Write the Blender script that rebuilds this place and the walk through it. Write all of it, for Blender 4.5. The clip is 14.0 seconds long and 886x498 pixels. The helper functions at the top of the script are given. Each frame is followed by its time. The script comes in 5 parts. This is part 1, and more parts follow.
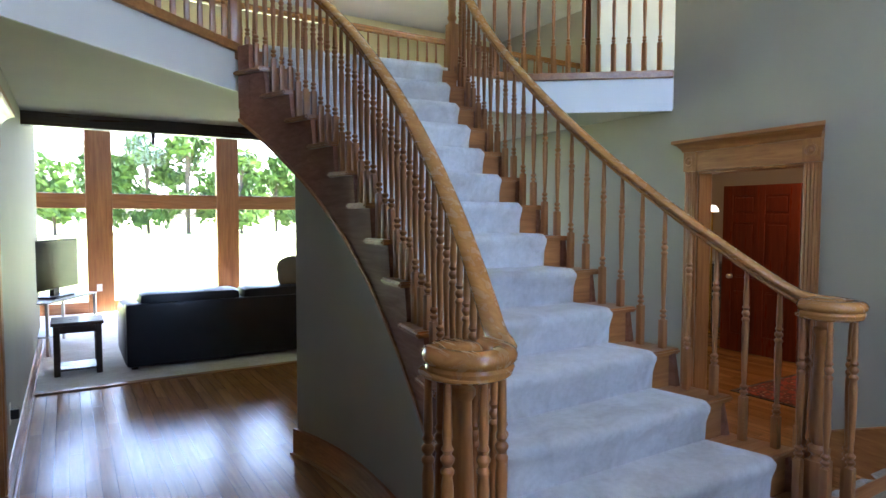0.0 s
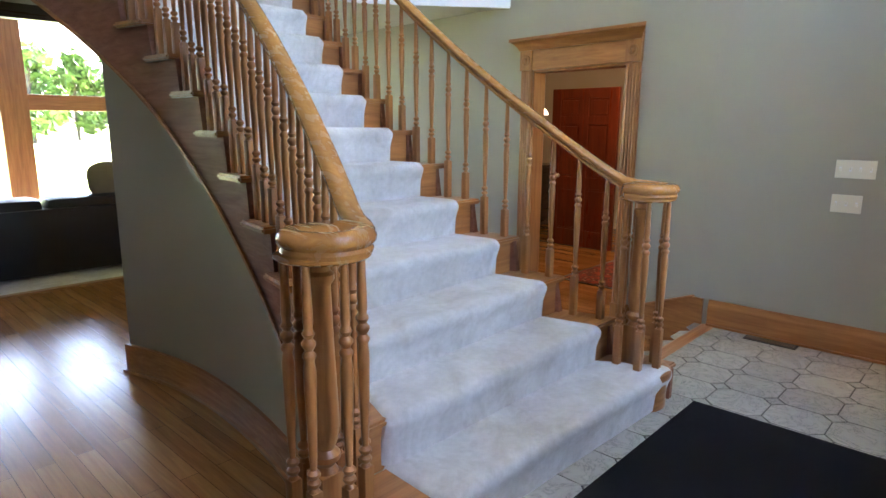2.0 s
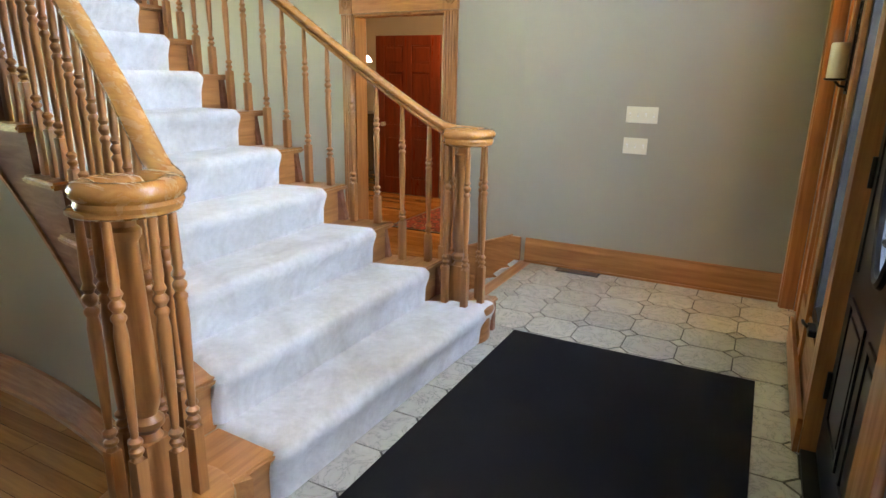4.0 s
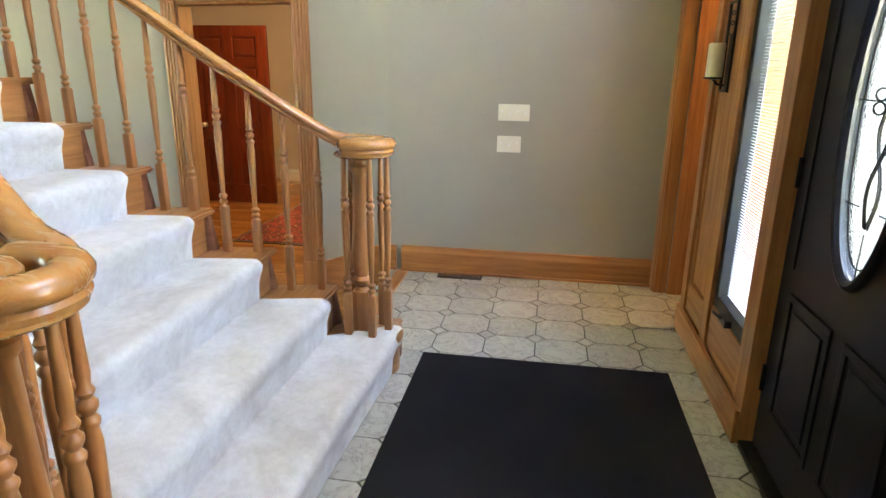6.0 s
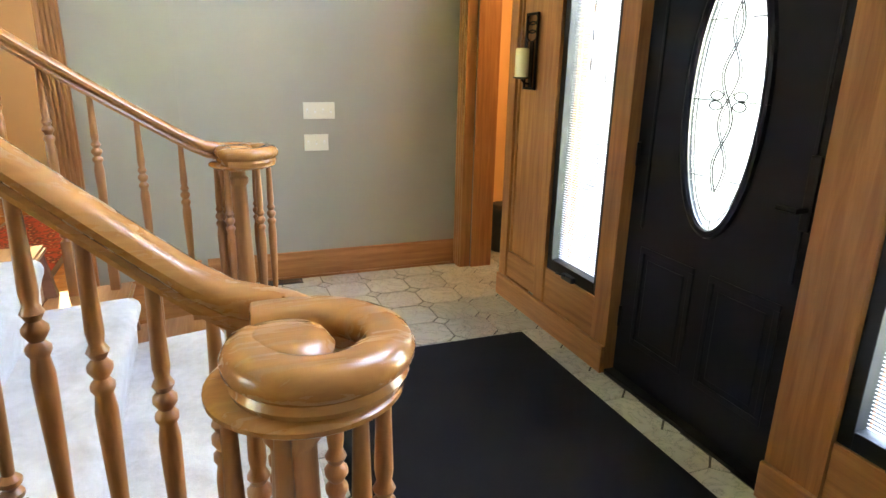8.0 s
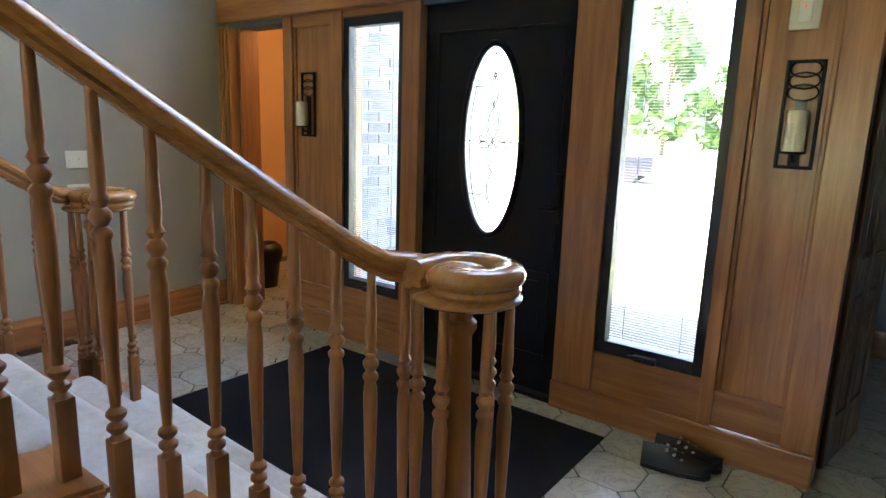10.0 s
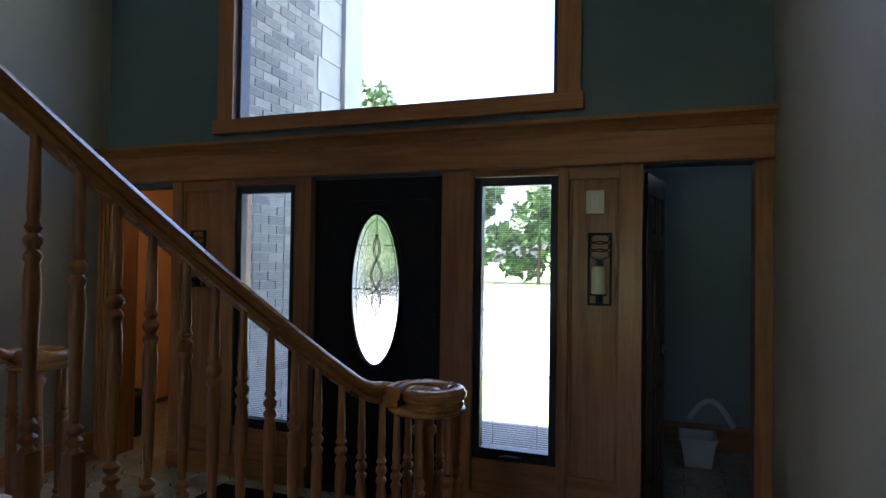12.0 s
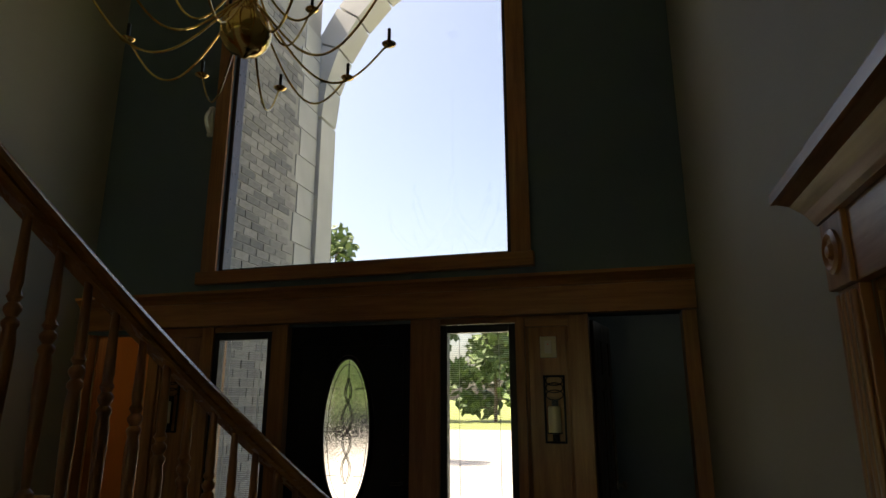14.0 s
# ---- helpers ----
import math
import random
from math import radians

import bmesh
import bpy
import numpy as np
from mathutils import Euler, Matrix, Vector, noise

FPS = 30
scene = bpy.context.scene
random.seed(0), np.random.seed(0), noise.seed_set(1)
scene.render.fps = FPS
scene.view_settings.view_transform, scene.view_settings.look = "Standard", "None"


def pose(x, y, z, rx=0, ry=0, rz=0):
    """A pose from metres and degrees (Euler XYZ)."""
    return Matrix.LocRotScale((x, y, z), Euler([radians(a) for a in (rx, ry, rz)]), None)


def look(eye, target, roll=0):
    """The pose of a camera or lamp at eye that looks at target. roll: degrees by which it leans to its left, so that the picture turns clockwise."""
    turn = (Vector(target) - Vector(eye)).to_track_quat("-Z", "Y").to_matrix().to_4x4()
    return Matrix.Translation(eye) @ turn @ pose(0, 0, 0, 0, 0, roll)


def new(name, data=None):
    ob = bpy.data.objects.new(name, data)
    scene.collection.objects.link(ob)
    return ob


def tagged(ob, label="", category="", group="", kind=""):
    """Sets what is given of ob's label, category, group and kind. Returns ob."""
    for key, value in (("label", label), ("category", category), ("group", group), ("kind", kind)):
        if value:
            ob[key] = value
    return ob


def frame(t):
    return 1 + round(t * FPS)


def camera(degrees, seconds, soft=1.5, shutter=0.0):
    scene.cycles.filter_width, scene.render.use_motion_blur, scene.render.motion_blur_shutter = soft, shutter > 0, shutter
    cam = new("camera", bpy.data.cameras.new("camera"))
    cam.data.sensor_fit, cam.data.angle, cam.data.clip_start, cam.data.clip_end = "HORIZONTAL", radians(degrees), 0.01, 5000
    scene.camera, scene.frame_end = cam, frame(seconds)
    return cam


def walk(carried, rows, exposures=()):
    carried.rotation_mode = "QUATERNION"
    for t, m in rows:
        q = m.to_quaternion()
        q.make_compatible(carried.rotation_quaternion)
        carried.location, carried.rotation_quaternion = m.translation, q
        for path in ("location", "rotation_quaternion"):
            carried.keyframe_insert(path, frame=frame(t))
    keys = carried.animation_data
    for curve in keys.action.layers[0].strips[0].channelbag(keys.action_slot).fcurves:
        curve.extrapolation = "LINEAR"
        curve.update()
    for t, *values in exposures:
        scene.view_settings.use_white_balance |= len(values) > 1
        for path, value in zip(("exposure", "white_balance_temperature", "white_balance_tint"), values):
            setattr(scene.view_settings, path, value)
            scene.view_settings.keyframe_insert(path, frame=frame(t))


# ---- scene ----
cam = camera(71.90, 14.0)
PATH = [
    (0, (2.372, -0.199, 1.422), (1.328, -1.902, 1.314), 0.15),
    (0.5, (2.404, -0.206, 1.396), (1.278, -1.848, 1.206), 0.19),
    (1, (2.388, -0.208, 1.391), (1.152, -1.758, 1.125), 0.19),
    (1.5, (2.375, -0.236, 1.365), (1.033, -1.682, 1.034), 0.25),
    (2, (2.382, -0.266, 1.335), (0.956, -1.611, 0.938), 0.33),
    (2.5, (2.394, -0.275, 1.322), (0.891, -1.515, 0.871), 0.48),
    (3, (2.407, -0.269, 1.330), (0.833, -1.400, 0.839), 0.54),
    (3.5, (2.395, -0.246, 1.356), (0.742, -1.237, 0.823), 0.61),
    (4, (2.381, -0.236, 1.320), (0.672, -1.119, 0.775), 1.11),
    (6.3, (2.199, -0.892, 1.385), (0.296, -1.103, 0.804), 0.98),
    (6.5, (2.199, -0.999, 1.398), (0.294, -1.137, 0.807), 1.22),
    (7, (2.232, -1.293, 1.401), (0.325, -1.186, 0.810), 1.45),
    (7.5, (2.233, -1.466, 1.417), (0.361, -1.084, 0.826), 1.38),
    (8, (2.189, -1.644, 1.402), (0.406, -0.951, 0.822), 1.30),
    (8.2, (2.190, -1.736, 1.397), (0.459, -0.903, 0.841), 1.49),
    (10.3, (2.211, -2.773, 1.367), (1.138, -1.131, 0.981), 1.54),
    (10.5, (2.199, -2.878, 1.416), (1.201, -1.186, 1.040), 1.32),
    (11, (2.172, -3.085, 1.455), (1.338, -1.283, 1.216), 1.24),
    (11.5, (2.200, -3.257, 1.466), (1.451, -1.404, 1.394), 0.90),
    (12, (2.202, -3.401, 1.487), (1.511, -1.524, 1.524), 0.83),
    (12.5, (2.166, -3.546, 1.497), (1.525, -1.657, 1.631), 0.63),
    (13, (2.193, -3.683, 1.481), (1.586, -1.792, 1.713), 0.49),
    (13.5, (2.231, -3.780, 1.490), (1.663, -1.893, 1.831), 0.05),
    (14, (2.252, -3.805, 1.513), (1.716, -1.937, 1.988), -0.04),
]
EXPOSURE = [(0, 4.45, 5600, 18), (1, 4.65, 5750, 18), (2, 5.1, 6200, 17), (3, 5.55, 6700, 15), (4.2, 5.7, 6900, 14), (6.3, 5.85, 7000, 14), (8.2, 6.0, 6900, 14),
            (10.3, 4.75, 5900, 19), (11, 4.15, 5500, 20), (12, 3.0, 5500, 20), (12.5, 2.4, 5800, 20), (13, 1.9, 6700, 18), (14, 1.45, 8000, 16)]
walk(cam, [(t, look(eye, target, roll)) for t, eye, target, roll in PATH], EXPOSURE)

# ---- light ----
world = bpy.data.worlds.new("world")
scene.world = world
world.use_nodes = True
wn = world.node_tree.nodes
sky = wn.new("ShaderNodeTexSky")
sky.sky_type = "NISHITA"
sky.sun_disc = False
sky.dust_density, sky.air_density = 4.0, 1.0
sky.sun_elevation, sky.sun_rotation = radians(58), radians(255)
wn["Background"].inputs["Strength"].default_value = 0.15
world.node_tree.links.new(sky.outputs["Color"], wn["Background"].inputs["Color"])
sun_data = bpy.data.lights.new("sun", "SUN")
sun_data.energy, sun_data.angle, sun_data.color = 5.0, radians(0.5), (1.0, 0.95, 0.87)
sun = new("sun", sun_data)
sun.matrix_world = look((-8.2, -2.2, 13.6), (0, 0, 0))


def area_lamp(name, eye, target, w, h, power, colour):
    d = bpy.data.lights.new(name, "AREA")
    d.shape, d.size, d.size_y, d.energy, d.color = "RECTANGLE", w, h, power, colour
    ob = new(name, d)
    ob.matrix_world = look(eye, target)
    return ob


def point_lamp(name, place, power, colour, radius=0.06):
    d = bpy.data.lights.new(name, "POINT")
    d.energy, d.color, d.shadow_soft_size = power, colour, radius
    ob = new(name, d)
    ob.location = place
    return ob


SKYLIGHT = (0.86, 0.93, 1.0)
area_lamp("upper_window_skylight", (0.5, 0.2, 3.6), (0.5, -3, 1.2), 2.0, 2.3, 0.12, SKYLIGHT)
area_lamp("sidelight_skylight", (1.35, 0.22, 1.15), (1.35, -3, 0.8), 0.38, 1.4, 0.03, SKYLIGHT)
area_lamp("living_window_skylight", (0.9, -11.55, 1.5), (0.9, -6, 1.0), 5.6, 2.6, 2.0, SKYLIGHT)
point_lamp("powder_room_bulb", (-1.35, 0.9, 2.1), 0.9, (1.0, 0.55, 0.2))
point_lamp("study_ceiling_bulb", (-4.0, -3.0, 2.0), 1.5, (1.0, 0.68, 0.36))
# Fill lamp without a fixture, added to brighten the closet.
point_lamp("closet_fill", (2.6, 1.3, 2.2), 0.045, (0.72, 0.88, 1.0))


# ---- materials ----
def mat(name, colour, rough=0.5, metal=0.0):
    m = bpy.data.materials.new(name)
    m.use_nodes = True
    b = m.node_tree.nodes["Principled BSDF"]
    b.inputs["Base Color"].default_value = (*colour, 1)
    b.inputs["Roughness"].default_value = rough
    b.inputs["Metallic"].default_value = metal
    return m


def node(m, kind, **sets):
    n = m.node_tree.nodes.new(kind)
    for k, v in sets.items():
        n.inputs[k.replace("_", " ")].default_value = v
    return n


def link(m, a, b):
    m.node_tree.links.new(a, b)


def coords(m, scale=(1, 1, 1), rot=(0, 0, 0)):
    tc = node(m, "ShaderNodeTexCoord")
    mp = node(m, "ShaderNodeMapping")
    mp.inputs["Scale"].default_value = scale
    mp.inputs["Rotation"].default_value = [radians(a) for a in rot]
    link(m, tc.outputs["Object"], mp.inputs["Vector"])
    return mp.outputs["Vector"]


def ramp(m, fac, stops):
    r = node(m, "ShaderNodeValToRGB")
    e = r.color_ramp.elements
    e[0].position, e[0].color = stops[0][0], (*stops[0][1], 1)
    e[1].position, e[1].color = stops[-1][0], (*stops[-1][1], 1)
    for p, c in stops[1:-1]:
        x = e.new(p)
        x.color = (*c, 1)
    link(m, fac, r.inputs["Fac"])
    return r.outputs["Color"]


def bsdf(m):
    return m.node_tree.nodes["Principled BSDF"]


def bump(m, height, strength=0.2, distance=0.002):
    b = node(m, "ShaderNodeBump", Strength=strength, Distance=distance)
    link(m, height, b.inputs["Height"])
    link(m, b.outputs["Normal"], bsdf(m).inputs["Normal"])


def mix(m, fac, a, b, mode="MULTIPLY"):
    n = node(m, "ShaderNodeMixRGB")
    n.blend_type = mode
    if isinstance(fac, float):
        n.inputs["Fac"].default_value = fac
    else:
        link(m, fac, n.inputs["Fac"])
    for s, v in (("Color1", a), ("Color2", b)):
        if isinstance(v, tuple):
            n.inputs[s].default_value = (*v, 1)
        else:
            link(m, v, n.inputs[s])
    return n.outputs["Color"]


def wood(name, dark, light, along="z", rough=0.35, scale=1.0):
    """Oak-like grain that runs along one axis."""
    m = mat(name, light, rough)
    s = {"x": (2.2, 34, 34), "y": (34, 2.2, 34), "z": (34, 34, 2.2)}[along]
    v = coords(m, tuple(a * scale for a in s))
    n1 = node(m, "ShaderNodeTexNoise", Scale=1.0, Detail=6.0, Roughness=0.62, Distortion=0.6)
    link(m, v, n1.inputs["Vector"])
    v2 = coords(m, tuple(a * 0.12 * scale for a in s))
    n2 = node(m, "ShaderNodeTexNoise", Scale=1.0, Detail=3.0, Distortion=1.2)
    link(m, v2, n2.inputs["Vector"])
    c = ramp(m, n1.outputs["Fac"], [(0.3, dark), (0.52, tuple((a + b) / 2 for a, b in zip(dark, light))), (0.72, light)])
    tone = ramp(m, n2.outputs["Fac"], [(0.3, (0.78, 0.74, 0.7)), (0.7, (1.08, 1.06, 1.02))])
    link(m, mix(m, 0.8, c, tone), bsdf(m).inputs["Base Color"])
    rr = ramp(m, n1.outputs["Fac"], [(0.3, (rough + 0.12,) * 3), (0.7, (rough - 0.06,) * 3)])
    link(m, rr, bsdf(m).inputs["Roughness"])
    bsdf(m).inputs["Coat Weight"].default_value = 0.25
    bsdf(m).inputs["Coat Roughness"].default_value = 0.2
    bump(m, n1.outputs["Fac"], 0.15, 0.0012)
    return m


OAK = wood("oak_upright", (0.27, 0.100, 0.027), (0.46, 0.205, 0.064), "z", 0.34)
OAK_X = wood("oak_along_x", (0.27, 0.100, 0.027), (0.46, 0.205, 0.064), "x", 0.34)
OAK_Y = wood("oak_along_y", (0.27, 0.100, 0.027), (0.46, 0.205, 0.064), "y", 0.34)
RAIL = wood("oak_handrail", (0.32, 0.135, 0.036), (0.50, 0.24, 0.075), "y", 0.22)
RED_OAK = wood("red_stained_door", (0.13, 0.02, 0.008), (0.24, 0.042, 0.016), "z", 0.3)
DARK_WOOD = wood("dark_stained_wood", (0.02, 0.01, 0.006), (0.055, 0.03, 0.018), "x", 0.3)
BROWN_DOOR = wood("brown_stained_door", (0.09, 0.042, 0.018), (0.18, 0.09, 0.04), "z", 0.35)


def plank_floor():
    m = mat("oak_floor_boards", (0.4, 0.2, 0.08), 0.22)
    v = coords(m, (1, 1, 1), (0, 0, 90))
    br = node(m, "ShaderNodeTexBrick", Scale=1.0, Mortar_Size=0.0012, Brick_Width=1.1, Row_Height=0.083, Bias=0.0)
    br.inputs["Color1"].default_value = (0.30, 0.135, 0.045, 1)
    br.inputs["Color2"].default_value = (0.42, 0.205, 0.075, 1)
    br.inputs["Mortar"].default_value = (0.09, 0.04, 0.016, 1)
    link(m, v, br.inputs["Vector"])
    g = node(m, "ShaderNodeTexNoise", Scale=1.0, Detail=6.0, Roughness=0.6, Distortion=0.5)
    link(m, coords(m, (38, 2.4, 1)), g.inputs["Vector"])
    grain = ramp(m, g.outputs["Fac"], [(0.3, (0.62, 0.58, 0.54)), (0.7, (1.1, 1.08, 1.05))])
    link(m, mix(m, 0.75, br.outputs["Color"], grain), bsdf(m).inputs["Base Color"])
    s = node(m, "ShaderNodeTexNoise", Scale=3.0, Detail=4.0)
    link(m, coords(m), s.inputs["Vector"])
    link(m, ramp(m, s.outputs["Fac"], [(0.3, (0.19,) * 3), (0.75, (0.26,) * 3)]), bsdf(m).inputs["Roughness"])
    bump(m, br.outputs["Fac"], -0.25, 0.0015)
    return m


FLOOR_OAK = plank_floor()


def speckled(name, colour, rough, scale=300.0, strength=0.2, distance=0.001, blotch=0.06, metal=0.0, blotch_scale=2.5):
    m = mat(name, colour, rough, metal)
    v = coords(m)
    n1 = node(m, "ShaderNodeTexNoise", Scale=scale, Detail=3.0)
    n2 = node(m, "ShaderNodeTexNoise", Scale=blotch_scale, Detail=5.0)
    link(m, v, n1.inputs["Vector"])
    link(m, v, n2.inputs["Vector"])
    tone = ramp(m, n2.outputs["Fac"], [(0.3, tuple(c * (1 - blotch) for c in colour)), (0.7, tuple(min(1, c * (1 + blotch)) for c in colour))])
    link(m, tone, bsdf(m).inputs["Base Color"])
    bump(m, n1.outputs["Fac"], strength, distance)
    return m


WALL = speckled("greige_wall_paint", (0.33, 0.305, 0.24), 0.6, 220, 0.12, 0.0008, 0.03)
# Grey paint against the window glare; its bluish shade is put into the colour.
WALL_FRONT = speckled("backlit_grey_wall_paint", (0.10, 0.15, 0.19), 0.6, 220, 0.12, 0.0008, 0.04)
WALL_YELLOW = speckled("pale_yellow_wall_paint", (0.72, 0.62, 0.34), 0.6, 220, 0.1, 0.0008, 0.03)
WALL_STUDY = speckled("pale_grey_study_paint", (0.50, 0.44, 0.40), 0.6, 220, 0.1, 0.0008, 0.03)
WALL_ORANGE = speckled("apricot_wall_paint", (0.7, 0.42, 0.2), 0.6, 220, 0.1, 0.0008, 0.03)
CEILING = speckled("textured_ceiling_paint", (0.62, 0.60, 0.52), 0.85, 60, 0.5, 0.004, 0.03)
WHITE = speckled("white_paint", (0.78, 0.78, 0.77), 0.45, 200, 0.06, 0.0006, 0.02)
BLACK_PAINT = speckled("black_door_paint", (0.012, 0.012, 0.016), 0.33, 160, 0.06, 0.0006, 0.2)
MAT_BLACK = speckled("black_ribbed_mat", (0.010, 0.009, 0.010), 0.95, 420, 0.9, 0.004, 0.25)
LEATHER = speckled("black_leather", (0.014, 0.014, 0.018), 0.32, 130, 0.35, 0.0018, 0.3)
IVORY = speckled("ivory_plastic", (0.72, 0.68, 0.55), 0.35, 100, 0.03, 0.0004, 0.02)
IRON = speckled("dark_wrought_iron", (0.02, 0.018, 0.016), 0.45, 150, 0.3, 0.001, 0.3, 0.7)
BLACK_METAL = speckled("black_window_frame", (0.010, 0.010, 0.011), 0.4, 150, 0.05, 0.0004, 0.2)
BRASS = speckled("polished_brass", (0.72, 0.50, 0.18), 0.16, 30, 0.03, 0.0004, 0.08, 1.0)
NICKEL = speckled("satin_nickel", (0.6, 0.58, 0.54), 0.3, 60, 0.03, 0.0004, 0.05, 1.0)
WAX = speckled("cream_candle_wax", (0.75, 0.66, 0.48), 0.5, 60, 0.05, 0.0006, 0.05)
GROUT = speckled("dark_tile_grout", (0.05, 0.045, 0.038), 0.9, 200, 0.4, 0.001, 0.2)
RUBBER = speckled("black_rubber", (0.012, 0.012, 0.012), 0.4, 90, 0.2, 0.001, 0.2)
FABRIC = speckled("beige_pillow_fabric", (0.33, 0.27, 0.2), 0.9, 400, 0.5, 0.001, 0.15)
TOWEL = speckled("white_plastic_basket", (0.7, 0.72, 0.74), 0.5, 100, 0.1, 0.001, 0.05)
ASPHALT = speckled("pale_concrete_drive", (0.42, 0.40, 0.37), 0.9, 60, 0.3, 0.003, 0.12)


def carpet():
    m = mat("pale_grey_carpet", (0.56, 0.55, 0.53), 0.95)
    v = coords(m)
    n1 = node(m, "ShaderNodeTexNoise", Scale=420.0, Detail=4.0, Roughness=0.7)
    n2 = node(m, "ShaderNodeTexNoise", Scale=3.2, Detail=6.0, Roughness=0.65, Distortion=1.0)
    n3 = node(m, "ShaderNodeTexNoise", Scale=38.0, Detail=3.0)
    for n in (n1, n2, n3):
        link(m, v, n.inputs["Vector"])
    a = ramp(m, n2.outputs["Fac"], [(0.32, (0.60, 0.575, 0.555)), (0.6, (0.78, 0.77, 0.765))])
    b = ramp(m, n1.outputs["Fac"], [(0.3, (0.74,) * 3), (0.7, (1.08,) * 3)])
    c = ramp(m, n3.outputs["Fac"], [(0.3, (0.88,) * 3), (0.65, (1.04,) * 3)])
    n4 = node(m, "ShaderNodeTexNoise", Scale=1.7, Detail=7.0, Roughness=0.7)
    link(m, v, n4.inputs["Vector"])
    stain = ramp(m, n4.outputs["Fac"], [(0.5, (1, 1, 1)), (0.68, (0.78, 0.74, 0.69))])
    link(m, mix(m, 0.9, mix(m, 0.8, mix(m, 0.7, a, c), stain), b), bsdf(m).inputs["Base Color"])
    bsdf(m).inputs["Sheen Weight"].default_value = 0.25
    add = node(m, "ShaderNodeMath")
    add.operation = "ADD"
    link(m, n1.outputs["Fac"], add.inputs[0])
    link(m, n3.outputs["Fac"], add.inputs[1])
    bump(m, add.outputs[0], 0.8, 0.006)
    return m


CARPET = carpet()
WALL_CLOSET = speckled("pale_blue_closet_paint", (0.36, 0.43, 0.46), 0.6, 220, 0.12, 0.0008, 0.04)


def tile_material():
    m = mat("glazed_marbled_tile", (0.6, 0.58, 0.52), 0.2)
    oi = node(m, "ShaderNodeObjectInfo")
    v = coords(m, (1, 1, 1))
    sh = node(m, "ShaderNodeVectorMath")
    sh.operation = "MULTIPLY_ADD"
    link(m, oi.outputs["Random"], sh.inputs[0])
    sh.inputs[1].default_value = (17, 31, 5)
    link(m, v, sh.inputs[2])
    n1 = node(m, "ShaderNodeTexNoise", Scale=7.0, Detail=8.0, Roughness=0.6, Distortion=2.2)
    link(m, sh.outputs[0], n1.inputs["Vector"])
    veins = ramp(m, n1.outputs["Fac"], [(0.40, (0.42, 0.405, 0.36)), (0.485, (0.39, 0.375, 0.335)), (0.5, (0.24, 0.23, 0.215)), (0.515, (0.395, 0.38, 0.34)), (0.62, (0.44, 0.42, 0.375))])
    tone = ramp(m, oi.outputs["Random"], [(0.0, (0.9, 0.9, 0.89)), (1.0, (1.03, 1.02, 1.0))])
    link(m, mix(m, 1.0, veins, tone), bsdf(m).inputs["Base Color"])
    bump(m, n1.outputs["Fac"], 0.05, 0.001)
    return m


TILE = tile_material()


def glass(name, tint=(1, 1, 1), rough=0.0):
    m = bpy.data.materials.new(name)
    m.use_nodes = True
    nt = m.node_tree
    nt.nodes.remove(nt.nodes["Principled BSDF"])
    tr = nt.nodes.new("ShaderNodeBsdfTransparent")
    tr.inputs["Color"].default_value = (*tint, 1)
    gl = nt.nodes.new("ShaderNodeBsdfGlossy")
    gl.inputs["Roughness"].default_value = 0.02
    mx = nt.nodes.new("ShaderNodeMixShader")
    mx.inputs[0].default_value = 0.045
    nt.links.new(tr.outputs[0], mx.inputs[1])
    nt.links.new(gl.outputs[0], mx.inputs[2])
    nt.links.new(mx.outputs[0], nt.nodes["Material Output"].inputs["Surface"])
    return m


GLASS = glass("clear_window_glass", (0.95, 0.97, 0.97))


def textured_glass():
    m = mat("pebbled_leaded_glass", (0.95, 1.0, 0.95), 0.06)
    b = bsdf(m)
    b.inputs["Transmission Weight"].default_value = 1.0
    b.inputs["IOR"].default_value = 1.12
    n = node(m, "ShaderNodeTexVoronoi", Scale=140.0)
    link(m, coords(m), n.inputs["Vector"])
    bump(m, n.outputs["Distance"], 0.5, 0.003)
    return m


LEADED = textured_glass()


def lamp_glow(name, colour, power):
    m = mat(name, colour, 0.5)
    bsdf(m).inputs["Emission Color"].default_value = (*colour, 1)
    bsdf(m).inputs["Emission Strength"].default_value = power
    return m


SHADE_GLOW = lamp_glow("lit_glass_shade", (1.0, 0.8, 0.5), 0.2)
SCREEN = mat("dark_tv_screen", (0.01, 0.011, 0.012), 0.12)
bsdf(SCREEN).inputs["Specular IOR Level"].default_value = 0.15


def leaves(name, dark, light):
    m = mat(name, light, 0.6)
    g = node(m, "ShaderNodeNewGeometry")
    link(m, ramp(m, g.outputs["Random Per Island"], [(0.0, dark), (1.0, light)]), bsdf(m).inputs["Base Color"])
    bsdf(m).inputs["Transmission Weight"].default_value = 0.0
    bsdf(m).inputs["Subsurface Weight"].default_value = 0.0
    return m


for m_ in (MAT_BLACK, BLACK_PAINT):
    bsdf(m_).inputs["Specular IOR Level"].default_value = 0.18
LEAF = leaves("green_leaves", (0.035, 0.075, 0.016), (0.12, 0.19, 0.05))
BARK = speckled("tree_bark", (0.10, 0.075, 0.055), 0.9, 30, 0.8, 0.02, 0.2)
GRASS = speckled("mown_grass", (0.22, 0.26, 0.08), 0.9, 40, 0.6, 0.02, 0.18, 0.0, 0.15)
BRICK = None


